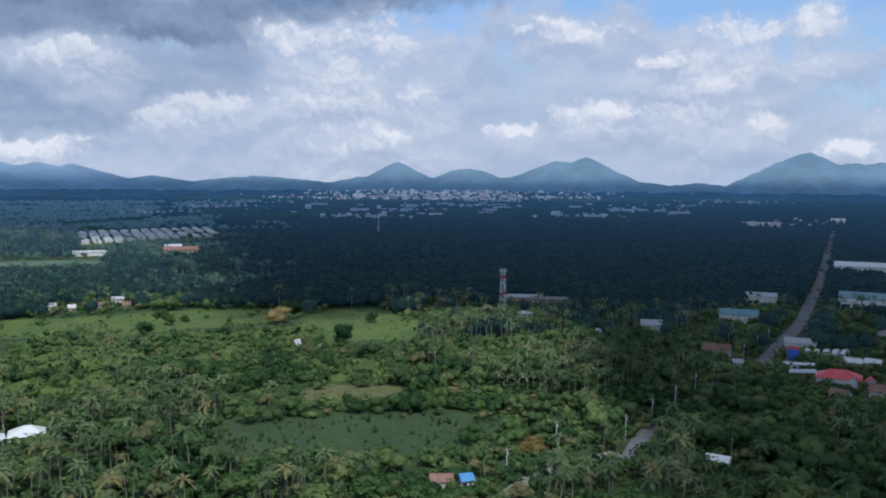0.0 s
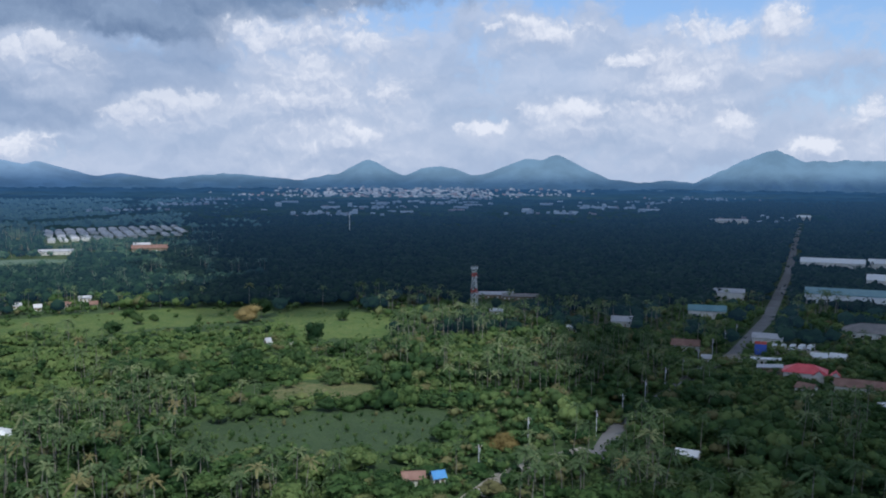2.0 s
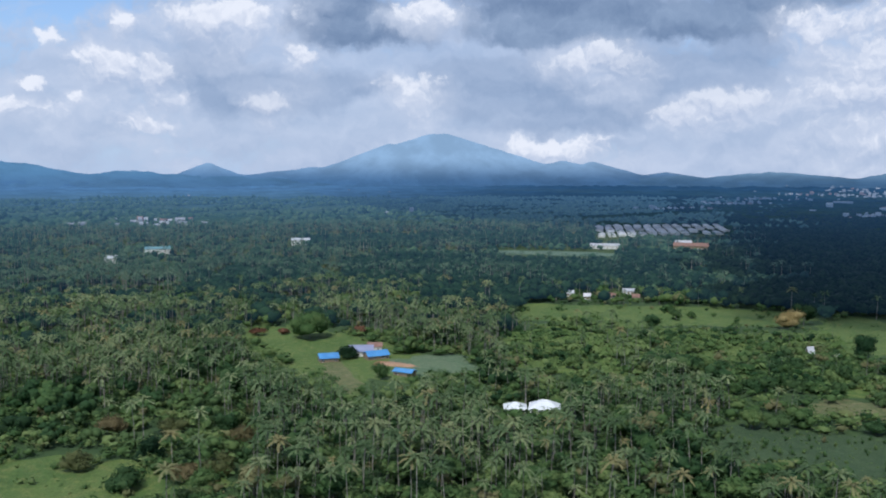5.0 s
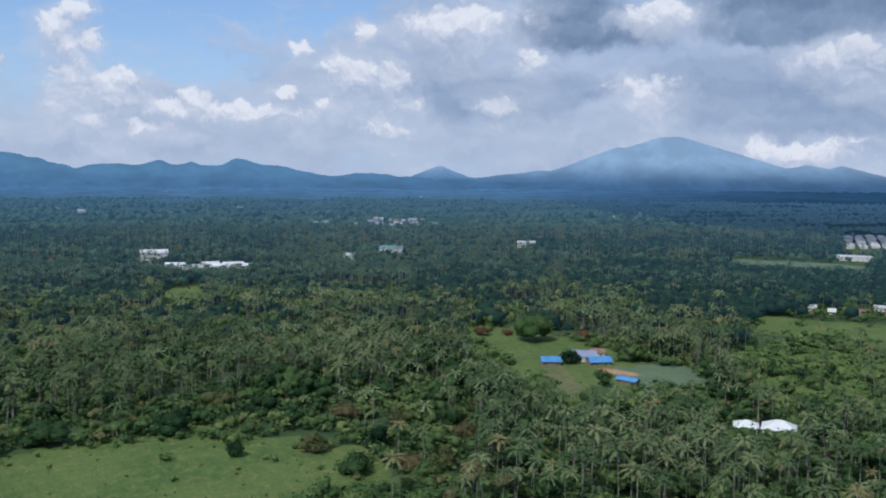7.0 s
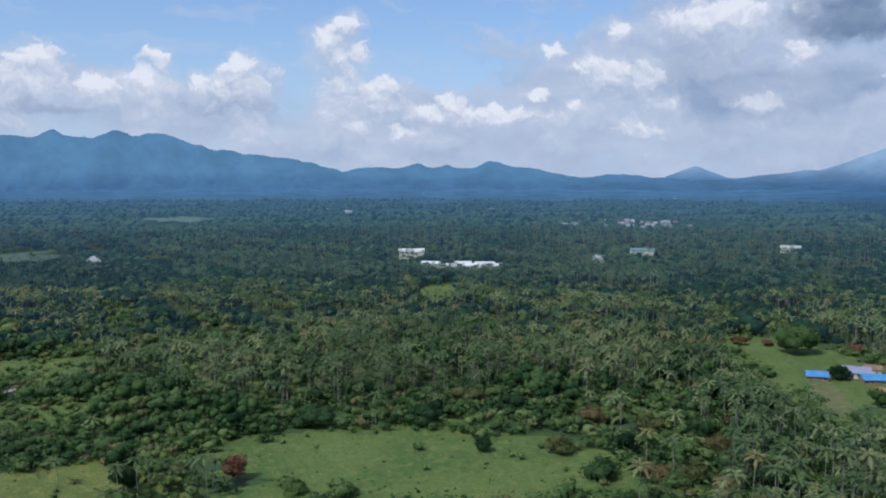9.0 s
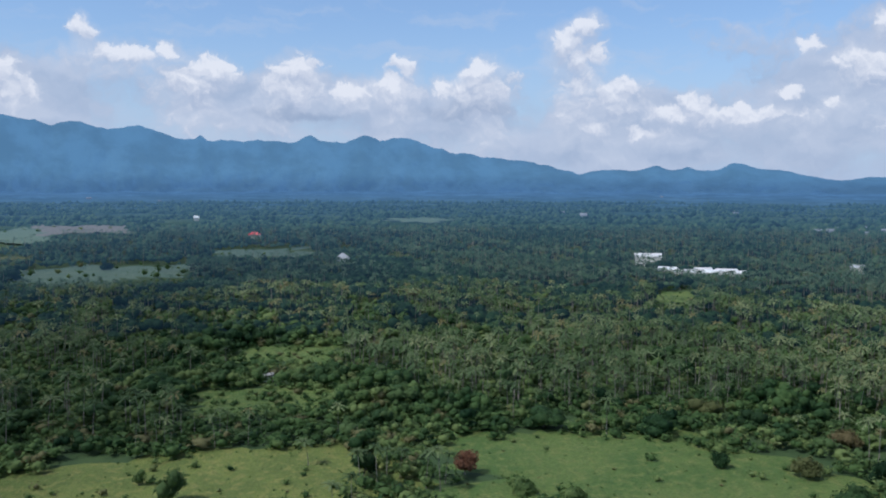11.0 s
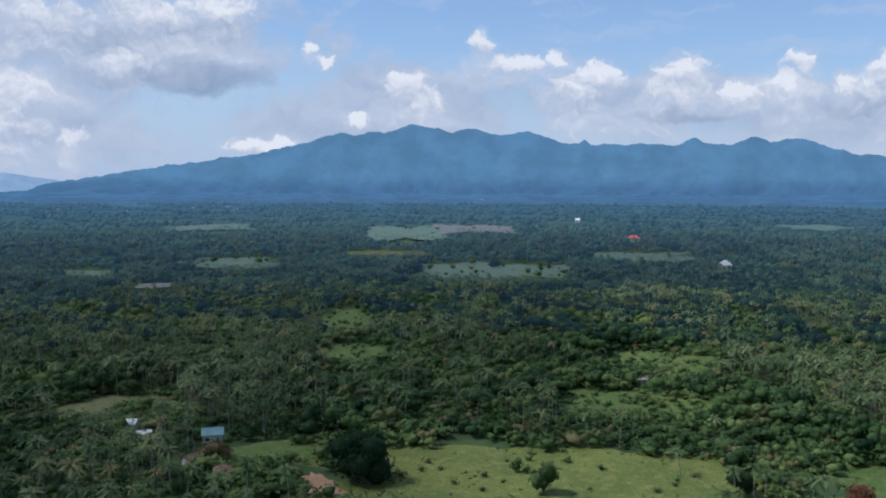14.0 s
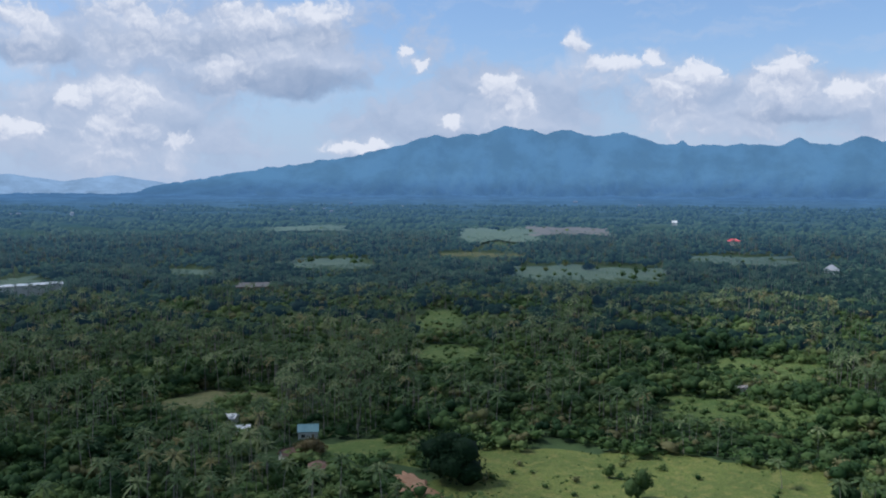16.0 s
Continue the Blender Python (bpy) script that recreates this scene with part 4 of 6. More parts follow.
def plant(name, label, category, models, mats, x, y, tall, base_tall, seed, spread=None):
    """One mesh of many plants, each a turned and sized model."""
    g = np.random.default_rng(seed)
    vs, fs, ws, ts, n0 = [], [], [], [], 0
    pick = g.integers(0, len(models), x.size)
    for k, (v, f, w) in enumerate(models):
        idx = np.where(pick == k)[0]
        if not len(idx):
            continue
        q = g.uniform(0, math.tau, len(idx))
        s = tall[idx] / base_tall
        wide = s * (g.uniform(0.9, 1.3, len(idx)) * (1.0 if base_tall > 12 else 1.3) if spread is None else spread[idx])
        c, sn = (np.cos(q) * wide)[:, None], (np.sin(q) * wide)[:, None]
        px = v[:, 0] * c - v[:, 1] * sn + x[idx][:, None]
        py = v[:, 0] * sn + v[:, 1] * c + y[idx][:, None]
        ground_z = rise(np.hypot(x[idx], y[idx]))[:, None]
        pz = v[:, 2] * s[:, None] + ground_z - 0.05
        vs.append(np.stack([px, py, pz], -1).reshape(-1, 3))
        fs.append((f[None] + (np.arange(len(idx)) * len(v))[:, None, None]).reshape(-1, 3) + n0)
        ws.append(np.tile(w, len(idx)))
        ts.append(np.repeat(g.random(len(idx)), len(v)))
        n0 += len(v) * len(idx)
    me = mesh_from(name, np.concatenate(vs), np.concatenate(fs), mats, np.concatenate(ws), np.concatenate(ts), smooth=True)
    return tagged(new(name, me), label, category, kind="stuff")


# ---------------------------------------------------------------- buildings
def clear(x, y, long, wide, turn=0.0):
    OPEN.append((x, y, long, wide, turn))


def stand(x, y, long, wide, turn, tall):
    """Ground under a building; trees before it may hide it up to this height."""
    BUILT.append((x, y, long, wide, turn, tall))


def gable(w, d, h, up, over=0.6, thick=0.18):
    """Two roof slabs that meet in a ridge along x."""
    made = []
    for s in (-1, 1):
        low, high = (s * (d / 2 + over), h - up * over / (d / 2)), (0, h + up)
        made.append([low, high, (high[0], high[1] + thick), (low[0], low[1] + thick)])
    return made


def house(label, category, x, y, w, d, h, turn, roof, walls, up=None, style="gable", windows=3, room=4.0, group="", name="house"):
    """A building with its foot on the land: walls, roof slabs, a door and windows on the two long sides. turn: how far its long side is turned to the left."""
    z = float(rise(math.hypot(x, y)))
    top = thing(name, label, category, pose(x, y, z, 0, 0, turn), group)
    up = up if up is not None else d * 0.24
    shell = box(-w / 2, w / 2, -d / 2, d / 2, 0, h)
    if style == "gable":
        for s in (-1, 1):
            a = [shell.verts.new((s * (w / 2 - 0.02), -d / 2, h)), shell.verts.new((s * (w / 2 - 0.02), d / 2, h)), shell.verts.new((s * (w / 2 - 0.02), 0, h + up))]
            shell.faces.new(a)
    part("wall", shell, walls, top)
    ribs = bmesh.new()
    if style == "gable":
        for outline in gable(w, d, h + 0.02, up):
            bm = bmesh.new()
            lo = [bm.verts.new((-w / 2 - 0.5, p, q)) for p, q in outline]
            hi = [bm.verts.new((w / 2 + 0.5, p, q)) for p, q in outline]
            bm.faces.new(lo)
            bm.faces.new(hi)
            for i in range(4):
                bm.faces.new((lo[i], lo[(i + 1) % 4], hi[(i + 1) % 4], hi[i]))
            bmesh.ops.recalc_face_normals(bm, faces=bm.faces)
            part("roof", bm, roof, top)
            (y0, z0), (y1, z1) = outline[3], outline[2]
            n = max(3, int(w / 2.5))
            for i in range(n + 1):
                rod(ribs, (-w / 2 - 0.4 + (w + 0.8) * i / n, y0, z0 + 0.03), (-w / 2 - 0.4 + (w + 0.8) * i / n, y1, z1 + 0.03), 0.07, 4)
        rod(ribs, (-w / 2 - 0.5, 0, h + up + 0.2), (w / 2 + 0.5, 0, h + up + 0.2), 0.16, 6)
        part("roof_seams", ribs, roof, top)
    elif style == "hip":
        bm = bmesh.new()
        o = 0.7
        ridge = max(0.0, w / 2 - d / 2)
        low = [bm.verts.new(p) for p in ((-w / 2 - o, -d / 2 - o, h), (w / 2 + o, -d / 2 - o, h), (w / 2 + o, d / 2 + o, h), (-w / 2 - o, d / 2 + o, h))]
        a, b = bm.verts.new((-ridge - 0.01, 0, h + up)), bm.verts.new((ridge + 0.01, 0, h + up))
        for face in ((low[0], low[1], b, a), (low[1], low[2], b), (low[2], low[3], a, b), (low[3], low[0], a), low[::-1]):
            bm.faces.new(face)
        part("roof", bm, roof, top)
        for sx, sy, e_ in ((-1, -1, -ridge), (1, -1, ridge), (1, 1, ridge), (-1, 1, -ridge)):
            rod(ribs, (sx * (w / 2 + o), sy * (d / 2 + o), h + 0.05), (e_, 0, h + up + 0.05), 0.14, 5)
        rod(ribs, (-ridge, 0, h + up + 0.05), (ridge + 0.01, 0, h + up + 0.05), 0.14, 5)
        part("roof_ridge", ribs, roof, top)
    elif style == "arch":
        n = 9
        outline = [((d / 2 + 0.4) * math.cos(math.pi * i / n), h + up * math.sin(math.pi * i / n)) for i in range(n + 1)]
        bm = bmesh.new()
        lo, hi = [bm.verts.new((-w / 2 - 0.4, p, q)) for p, q in outline], [bm.verts.new((w / 2 + 0.4, p, q)) for p, q in outline]
        bm.faces.new(lo)
        bm.faces.new(hi)
        for i in range(n):
            bm.faces.new((lo[i], lo[i + 1], hi[i + 1], hi[i]))
        bmesh.ops.recalc_face_normals(bm, faces=bm.faces)
        part("roof", bm, roof, top)
        ribs.free()
    else:
        part("roof", prism([(-w / 2 - 0.5, h + 0.02), (w / 2 + 0.5, h + 0.02 + up), (w / 2 + 0.5, h + 0.22 + up), (-w / 2 - 0.5, h + 0.22)], -d / 2 - 0.5, d / 2 + 0.5), roof, top)
        ribs.free()
    tall = min(h - 0.6, 2.1)
    for s in (-1, 1):
        for i in range(windows):
            cx = -w / 2 + w * (i + 0.5) / windows
            y0, y1 = sorted((s * (d / 2 - 0.05), s * (d / 2 + 0.06)))
            if i == windows // 2 and s < 0:
                part("door", box(cx - 0.5, cx + 0.5, y0, y1, 0.02, tall), TIMBER, top)
            else:
                w_ = part("window", box(cx - 0.75, cx + 0.75, y0, y1, tall * 0.42, tall), TIMBER if walls is not TIMBER else PLASTER, top)
                if math.hypot(x, y) < 620:
                    for p0, p1 in ((cx - 0.68, cx - 0.04), (cx + 0.04, cx + 0.68)):
                        part("pane", box(p0, p1, y0 - 0.02, y1 + 0.02, tall * 0.46, tall - 0.06), GLASS, w_)
    if room:
        stand(x, y, w / 2 + 1.0, d / 2 + 1.0, turn, h * 0.95)
    return top


# the white house among the palms
house("large white-roofed house half hidden by palms", "house", -158, 324, 12, 9.5, 2.8, 24, WHITE_ROOF, PLASTER, 3.0, "hip", 4)
house("lower white-roofed wing beside the big white house", "house", -168.5, 317.5, 8.5, 7.5, 2.6, 30, WHITE_ROOF, PLASTER, 2.2, "hip", 3)
clear(-163, 317, 13, 7, 28)
# the farm with blue roofs
house("open farm shed with a bright blue metal roof", "shed", -300, 352, 10, 7, 2.8, 50, BLUE_ROOF, TIMBER, 1.8, "gable", 3, 3, "farm sheds")
house("long farm shed with a bright blue metal roof", "shed", -283, 372, 12, 7.5, 2.6, 58, BLUE_ROOF, TIMBER, 1.9, "gable", 5, 3, "farm sheds")
house("farmhouse with a faded lilac metal roof", "house", -295, 374, 13, 8, 3.4, 38, LILAC_ROOF, PLASTER, 2.4, "gable", 4, 3)
house("small outbuilding with a rusty red roof behind the farmhouse", "shed", -297, 389, 8, 5, 3.0, 35, RUST_ROOF, PLASTER, 1.6, "gable", 2, 2)
house("low shed with a blue metal roof beside red soil", "shed", -247, 348, 10.5, 4.5, 2.4, 5, BLUE_ROOF, TIMBER, 1.0, "gable", 3, 3, "farm sheds")
field("field_farm_soil", "bare red soil bed beside the blue shed", SOIL, -266, 364, 11, 3.5, 10, z=0.26)
# houses behind the meadow
house("small house with a grey metal roof behind the meadow", "house", -297, 655, 5.6, 4.2, 2.8, 24, GREY_ROOF, PLASTER, 1.8, "gable", 3, 4, "meadow houses")
house("small pale-walled house behind the meadow", "house", -279, 648, 5, 4.4, 2.8, 24, PALE_ROOF, PLASTER, 1.8, "gable", 3, 4, "meadow houses")
house("small house with a rusty red roof and pale wall", "house", -263, 660, 6.4, 4.4, 2.8, 22, RUST_ROOF, PLASTER, 2.0, "gable", 3, 4, "meadow houses")
house("small house with a rusty red roof under the trees", "house", -244, 664, 5.6, 4.2, 2.8, 20, RUST_ROOF, PLASTER, 2.0, "gable", 3, 4, "meadow houses")
house("grey-roofed shed at the wood's edge", "shed", -262, 695, 9, 5, 3, 20, GREY_ROOF, PLASTER, 1.4, "gable", 3, 4, "meadow houses")
house("steep white-roofed field hut in the meadow", "hut", -87, 515, 3.2, 3.2, 1.2, 40, GREY_ROOF, TIMBER, 2.8, "gable", 1, 3)
house("tiny white-roofed field hut beside the round tree", "hut", -72, 512, 2.6, 2.2, 1.4, 10, GREY_ROOF, TIMBER, 0.8, "gable", 1, 2)
# by the crop field
house("small house with a blue metal roof", "house", 8, 277, 4, 4, 2.8, 18, BLUE_ROOF, PLASTER, 1.4, "gable", 2, 4)
house("low house with a faded rust roof", "house", 0, 276, 7, 6, 3.0, 5, RUST_ROOF, PLASTER, 1.4, "gable", 2, 4)
house("small hut with a bright white roof among trees", "hut", 97, 297, 7.5, 5, 3.2, -30, WHITE_ROOF, PLASTER, 1.2, "gable", 2, 4)
house("small white hut at the wood's edge", "hut", 103, 556, 6, 5, 3, -10, WHITE_ROOF, PLASTER, 1.4, "gable", 2, 4)
house("pale metal-roofed house among palms", "house", 142, 580, 15, 9, 4, -14, GREY_ROOF, PLASTER, 2.6, "gable", 4, 4)
house("small house with a white roof under the tower", "house", 60, 632, 12, 6, 3, -5, WHITE_ROOF, PLASTER, 1.0, "gable", 3, 3)
# sheds beside the tower
house("long low school building with a grey metal roof", "building", 66, 716, 34, 9, 3.6, -5, GREY_ROOF, TIMBER, 1.8, "gable", 9, 4)
house("long low building with a dark metal roof", "building", 88, 706, 30, 9, 3.4, -7, DARK_ROOF, TIMBER, 1.6, "gable", 8, 4)
# along the highway
house("red-roofed roadside restaurant with a broad hip roof", "building", 197, 424, 20, 13, 4.0, -26, RED_ROOF, PLASTER, 3.4, "hip", 5, 5)
for s in (-1, 1):
    house("small red gabled dormer porch of the restaurant", "porch", 204 + s * 3.4, 415 - s * 1.6, 4.2, 5, 3.6, 64, RED_ROOF, PLASTER, 2.2, "gable", 1, 0)
house("low roadside shop with a white flat roof", "shop", 190, 456, 15, 5, 3.2, -22, WHITE_ROOF, PLASTER, 0.4, "shed", 4, 3)
house("dark grey roadside garage next to the red roof", "garage", 184, 436, 12, 8, 3.4, -22, GREY_ROOF, TIMBER, 0.8, "shed", 3, 3)
house("pale roadside store behind the parked trucks", "shop", 214, 512, 17, 10, 5, -24, GREY_ROOF, PLASTER, 2.0, "gable", 4, 4)
house("white canvas-roofed stall beside the highway", "stall", 223, 464, 8, 7, 3.2, -25, WHITE_ROOF, PLASTER, 1.6, "gable", 2, 3, "stalls")
house("white canvas-roofed stall beside the highway", "stall", 233, 462, 8, 7, 3.2, -40, WHITE_ROOF, PLASTER, 1.6, "gable", 2, 3, "stalls")
house("long house with a pinkish red metal roof", "house", 211, 390, 28, 9, 4.2, -28, RUST_ROOF, PLASTER, 2.6, "gable", 7, 4)
house("small rust-roofed hut below the restaurant", "hut", 184, 394, 8, 6, 3, -50, RUST_ROOF, PLASTER, 1.8, "gable", 2, 3)
house("white-roofed hut in the trees", "hut", 205, 359, 9, 6, 3.2, -25, WHITE_ROOF, PLASTER, 1.5, "hip", 2, 3, "white huts")
house("white-roofed hut in the trees", "hut", 213, 357, 6, 5, 3.2, -40, WHITE_ROOF, PLASTER, 1.5, "hip", 2, 3, "white huts")
house("larger white-roofed house in the trees", "house", 226, 350, 15, 8, 3.6, -45, WHITE_ROOF, PLASTER, 2.2, "hip", 4, 3, "white huts")
house("wide hall with a brownish grey hip roof", "hall", 296, 536, 42, 22, 4.0, -29, DARK_ROOF, PLASTER, 4.5, "hip", 9, 6)
house("teal-roofed warehouse with pale blue walls", "warehouse", 351, 687, 62, 30, 8, -27, TEAL_ROOF, WHITE_ROOF, 3.6, "gable", 12, 8)
house("rounded white warehouse with an arched roof", "warehouse", 395, 655, 36, 22, 7, -31, WHITE_ROOF, PLASTER, 5.0, "arch", 6, 8)
house("long white-roofed warehouse near the highway", "warehouse", 455, 775, 72, 26, 8, -30, WHITE_ROOF, PLASTER, 4.0, "gable", 10, 8)
house("very long white-roofed factory hall", "warehouse", 470, 955, 66, 30, 8, -27, WHITE_ROOF, PLASTER, 3.6, "gable", 12, 8)
house("long white-roofed factory hall by trees", "warehouse", 542, 949, 60, 22, 6.5, -31, WHITE_ROOF, PLASTER, 4.0, "gable", 10, 8)
house("teal-roofed building beside the highway", "building", 212, 615, 26, 14, 6, -19, TEAL_ROOF, PLASTER, 3.0, "gable", 6, 5)
house("pale roadside building with a grey roof", "building", 261, 705, 24, 12, 7, -20, GREY_ROOF, PLASTER, 2.5, "gable", 5, 5)
house("rust-roofed house beside the highway", "house", 158, 494, 16, 9, 4.2, -18, RUST_ROOF, PLASTER, 2.6, "gable", 4, 4)
house("small pale hut beside the highway", "hut", 159, 460, 5, 5, 3.4, -18, GREY_ROOF, PLASTER, 1.4, "gable", 1, 3)
house("bright white hall at the highway's far end", "hall", 905, 1985, 30, 16, 11, -25, WHITE_ROOF, PLASTER, 5, "gable", 5, 10)
house("long pale hall far up the plain", "hall", 715, 1930, 70, 16, 6, -20, GREY_ROOF, PLASTER, 4, "gable", 8, 10)
# white sheds and block in the palm wood
house("tall white block with a grey roof above the palms", "building", -945, 418, 30, 14, 12, 66, PALE_ROOF, PLASTER, 3.5, "gable", 8, 8)
for k, (along, back_, w) in enumerate(((-34, 12, 20), (-16, -12, 22), (2, 14, 18), (12, -8, 20), (26, 8, 22), (38, -10, 14))):
    house("flat white metal-roofed market shed", "shed", -850 + along * 0.45 - back_ * 0.9, 436 + along * 0.9 + back_ * 0.45, w, 13, 4.4, 63 + 12 * (k % 3 - 1), PALE_ROOF if k % 3 else WHITE_ROOF, PLASTER, 2.2, "gable", 5, 6, "market sheds")
house("teal-roofed hall above the palms", "hall", -882, 712, 30, 14, 8, 51, TEAL_ROOF, PLASTER, 2.5, "gable", 5, 6)
house("grey-roofed hall above the palms", "hall", -842, 930, 26, 12, 7, 42, GREY_ROOF, PLASTER, 2.5, "gable", 5, 6)
house("small grey-roofed house above the palms", "house", -835, 610, 14, 9, 7, 55, GREY_ROOF, PLASTER, 2.5, "gable", 3, 5)
house("long rust-brown roof at the estate's edge", "building", -352, 1165, 46, 20, 5, 17, RUST_ROOF, TIMBER, 3.5, "gable", 8, 8)
house("pale sheds beside the rust-brown roof", "shed", -372, 1196, 22, 10, 6, 18, GREY_ROOF, PLASTER, 3, "gable", 5, 8)
house("low pale shed by the green field", "shed", -452, 1108, 40, 9, 5, 22, GREY_ROOF, PLASTER, 2, "gable", 6, 8)
# west: the hamlet and far roofs
house("small house with a teal metal roof", "house", -296, -166, 7.5, 5.5, 3.4, 118, TEAL_ROOF, PLASTER, 1.8, "gable", 2, 4)
house("low house with a faded orange roof", "house", -268, -159, 4.6, 4, 2.6, 150, RUST_ROOF, PLASTER, 1.6, "gable", 2, 3)
house("low house with a faded orange roof", "house", -260, -142, 5.5, 4.5, 2.6, 120, RUST_ROOF, PLASTER, 1.8, "hip", 2, 3)
house("small white-roofed hut among bushes", "hut", -290, -192, 5, 4, 2.6, 125, WHITE_ROOF, PLASTER, 1.2, "gable", 1, 3)
house("small white hut among bushes", "hut", -303, -206, 4, 4, 2.6, 100, WHITE_ROOF, PLASTER, 1.2, "gable", 1, 3)
house("white multi-storey block at the palm wood", "building", -590, -608, 52, 16, 9, 135, WHITE_ROOF, PLASTER, 1.0, "shed", 9, 6)
house("long dark-roofed barn among palms", "barn", -690, -444, 30, 11, 4.5, 122, DARK_ROOF, TIMBER, 3.0, "gable", 6, 6)
house("bright red-roofed house far in the fields", "house", -1486, -46, 20, 12, 8, 92, RED_ROOF, PLASTER, 4, "hip", 3, 8)
house("small white house far off", "house", -2125, -200, 12, 8, 9, 95, WHITE_ROOF, PLASTER, 4, "gable", 2, 8)
house("grey domed chapel among palms", "building", -1055, 72, 15, 12, 5, 86, GREY_ROOF, PLASTER, 6, "hip", 3, 6)
house("ruined white hut in the scrub", "hut", -434, -8, 5, 4, 2.8, 92, DARK_ROOF, PLASTER, 0.8, "shed", 2, 4)


# ---------------------------------------------------------------- the grey-roofed estate
def estate():
    g = np.random.default_rng(77)
    for k in range(13):
        f = k / 12
        az, r0, r1 = 22.4 - 8.0 * f, 1400 + 130 * f, 1700 + 90 * f
        (ax, ay), (bx, by) = spot(az, r0), spot(az + 0.25 + 0.75 * f, r1)
        x, y, long = (ax + bx) / 2, (ay + by) / 2, math.hypot(ax - bx, ay - by)
        turn = math.degrees(math.atan2(by - ay, bx - ax))
        blocks = 4
        for i in range(blocks):
            if g.random() < 0.12:
                continue
            part_long, q = long / blocks, (i + 0.5) / blocks - 0.5
            bx_, by_ = x + math.cos(radians(turn)) * long * q, y + math.sin(radians(turn)) * long * q
            house("terrace row of houses under one long grey metal roof", "terrace", bx_, by_, part_long * g.uniform(0.72, 0.95), g.uniform(10, 14), g.uniform(2.8, 3.6), turn + g.uniform(-3, 3),
                  [PALE_ROOF, GREY_ROOF, PALE_ROOF][int(g.integers(0, 3))], PLASTER, g.uniform(0.8, 1.8), "gable", 6, 0, "estate rows", "terrace_row")
        clear(x, y, long / 2 + 4, 9, turn)


estate()


# ---------------------------------------------------------------- radio tower and mast
def tower(x, y, tall, base, head):
    top = thing("radio_tower", "red and white lattice radio tower with dishes above the palms", "tower", pose(x, y, 0, 0, 0, 20))
    half = lambda z: (base + (head - base) * z / tall) / 2
    n = 10
    for k in range(n):
        z0, z1 = tall * k / n, tall * (k + 1) / n
        bm = bmesh.new()
        h0, h1 = half(z0), half(z1)
        c0, c1 = [(sx * h0, sy * h0, z0) for sx, sy in ((-1, -1), (1, -1), (1, 1), (-1, 1))], [(sx * h1, sy * h1, z1) for sx, sy in ((-1, -1), (1, -1), (1, 1), (-1, 1))]
        for i in range(4):
            rod(bm, c0[i], c1[i], 0.16, 5)
            rod(bm, c0[i], c1[(i + 1) % 4], 0.09, 4)
            rod(bm, c0[(i + 1) % 4], c1[i], 0.09, 4)
            rod(bm, c1[i], c1[(i + 1) % 4], 0.09, 4)
        part("lattice_section", bm, PAINT_RED if k in (4, 8) else LINE, top, "red painted section" if k in (4, 8) else "white painted section")
    part("platform", box(-head * 0.9, head * 0.9, -head * 0.9, head * 0.9, tall, tall + 0.25), STEEL, top)
    for k in range(8):
        q = k * math.tau / 8
        bm = bmesh.new()
        px, py = head * 0.95 * math.cos(q), head * 0.95 * math.sin(q)
        add_box(bm, px - 0.25, px + 0.25, py - 0.25, py + 0.25, tall - 0.2, tall + 2.0)
        part("panel_antenna", bm, LINE, top)
    for z, q, r in ((tall * 0.80, -1.2, 0.9), (tall * 0.72, -1.9, 0.8), (tall * 0.63, -1.4, 1.1), (tall * 0.5, -2.4, 0.7)):
        bm = bmesh.new()
        px, py = (half(z) + 0.7) * math.cos(q), (half(z) + 0.7) * math.sin(q)
        bmesh.ops.create_cone(bm, cap_ends=True, segments=14, radius1=r, radius2=r * 0.55, depth=0.5,
                              matrix=Matrix.Translation((px, py, z)) @ Matrix.Rotation(q, 4, "Z") @ Matrix.Rotation(-math.pi / 2, 4, "Y"))
        part("dish", bm, LINE, top, "white drum dish")
    bm = bmesh.new()
    rod(bm, (0, 0, tall), (0, 0, tall + 3.2), 0.06, 5)
    part("lightning_rod", bm, STEEL, top)
    clear(x, y, 4, 4)


tower(46, 655, 31.0, 4.4, 2.5)


def mast(x, y, tall):
    top = thing("mast", "slim pale monopole mast far over the woods", "mast", pose(x, y, 0))
    bm = bmesh.new()
    for k in range(4):
        rod(bm, (0, 0, tall * k / 4), (0, 0, tall * (k + 1) / 4), 0.9 - 0.15 * k, 8)
    part("pole", bm, LINE, top)
    part("antenna_ring", box(-1.4, 1.4, -1.4, 1.4, tall - 3, tall), STEEL, top)


mast(-113, 1525, 36)


def utility_pole(x, y, turn):
    top = thing("utility_pole", "grey concrete power pole beside the highway", "pole", pose(x, y, 0, 0, 0, turn), "highway poles")
    bm = bmesh.new()
    rod(bm, (0, 0, 0), (0, 0, 10.5), 0.17, 6)
    part("post", bm, GREY_ROOF, top)
    part("crossarm", box(-1.2, 1.2, -0.08, 0.08, 9.6, 9.8), TIMBER, top)
    bm = bmesh.new()
    rod(bm, (0.35, 0, 8.0), (0.35, 0, 9.1), 0.28, 8)
    part("transformer", bm, STEEL, top)
    for s in (-1, 0, 1):
        bm = bmesh.new()
        rod(bm, (s * 1.0, 0, 9.8), (s * 1.0, 0, 10.1), 0.07, 5)
        part("insulator", bm, PLASTER, top)
    clear(x, y, 2, 2)


for k in range(9):
    f = k / 8
    utility_pole(78 + 130 * f - 7, 322 + 200 * f + 6, -30)
utility_pole(22, 285, 20)
utility_pole(43, 318, 20)


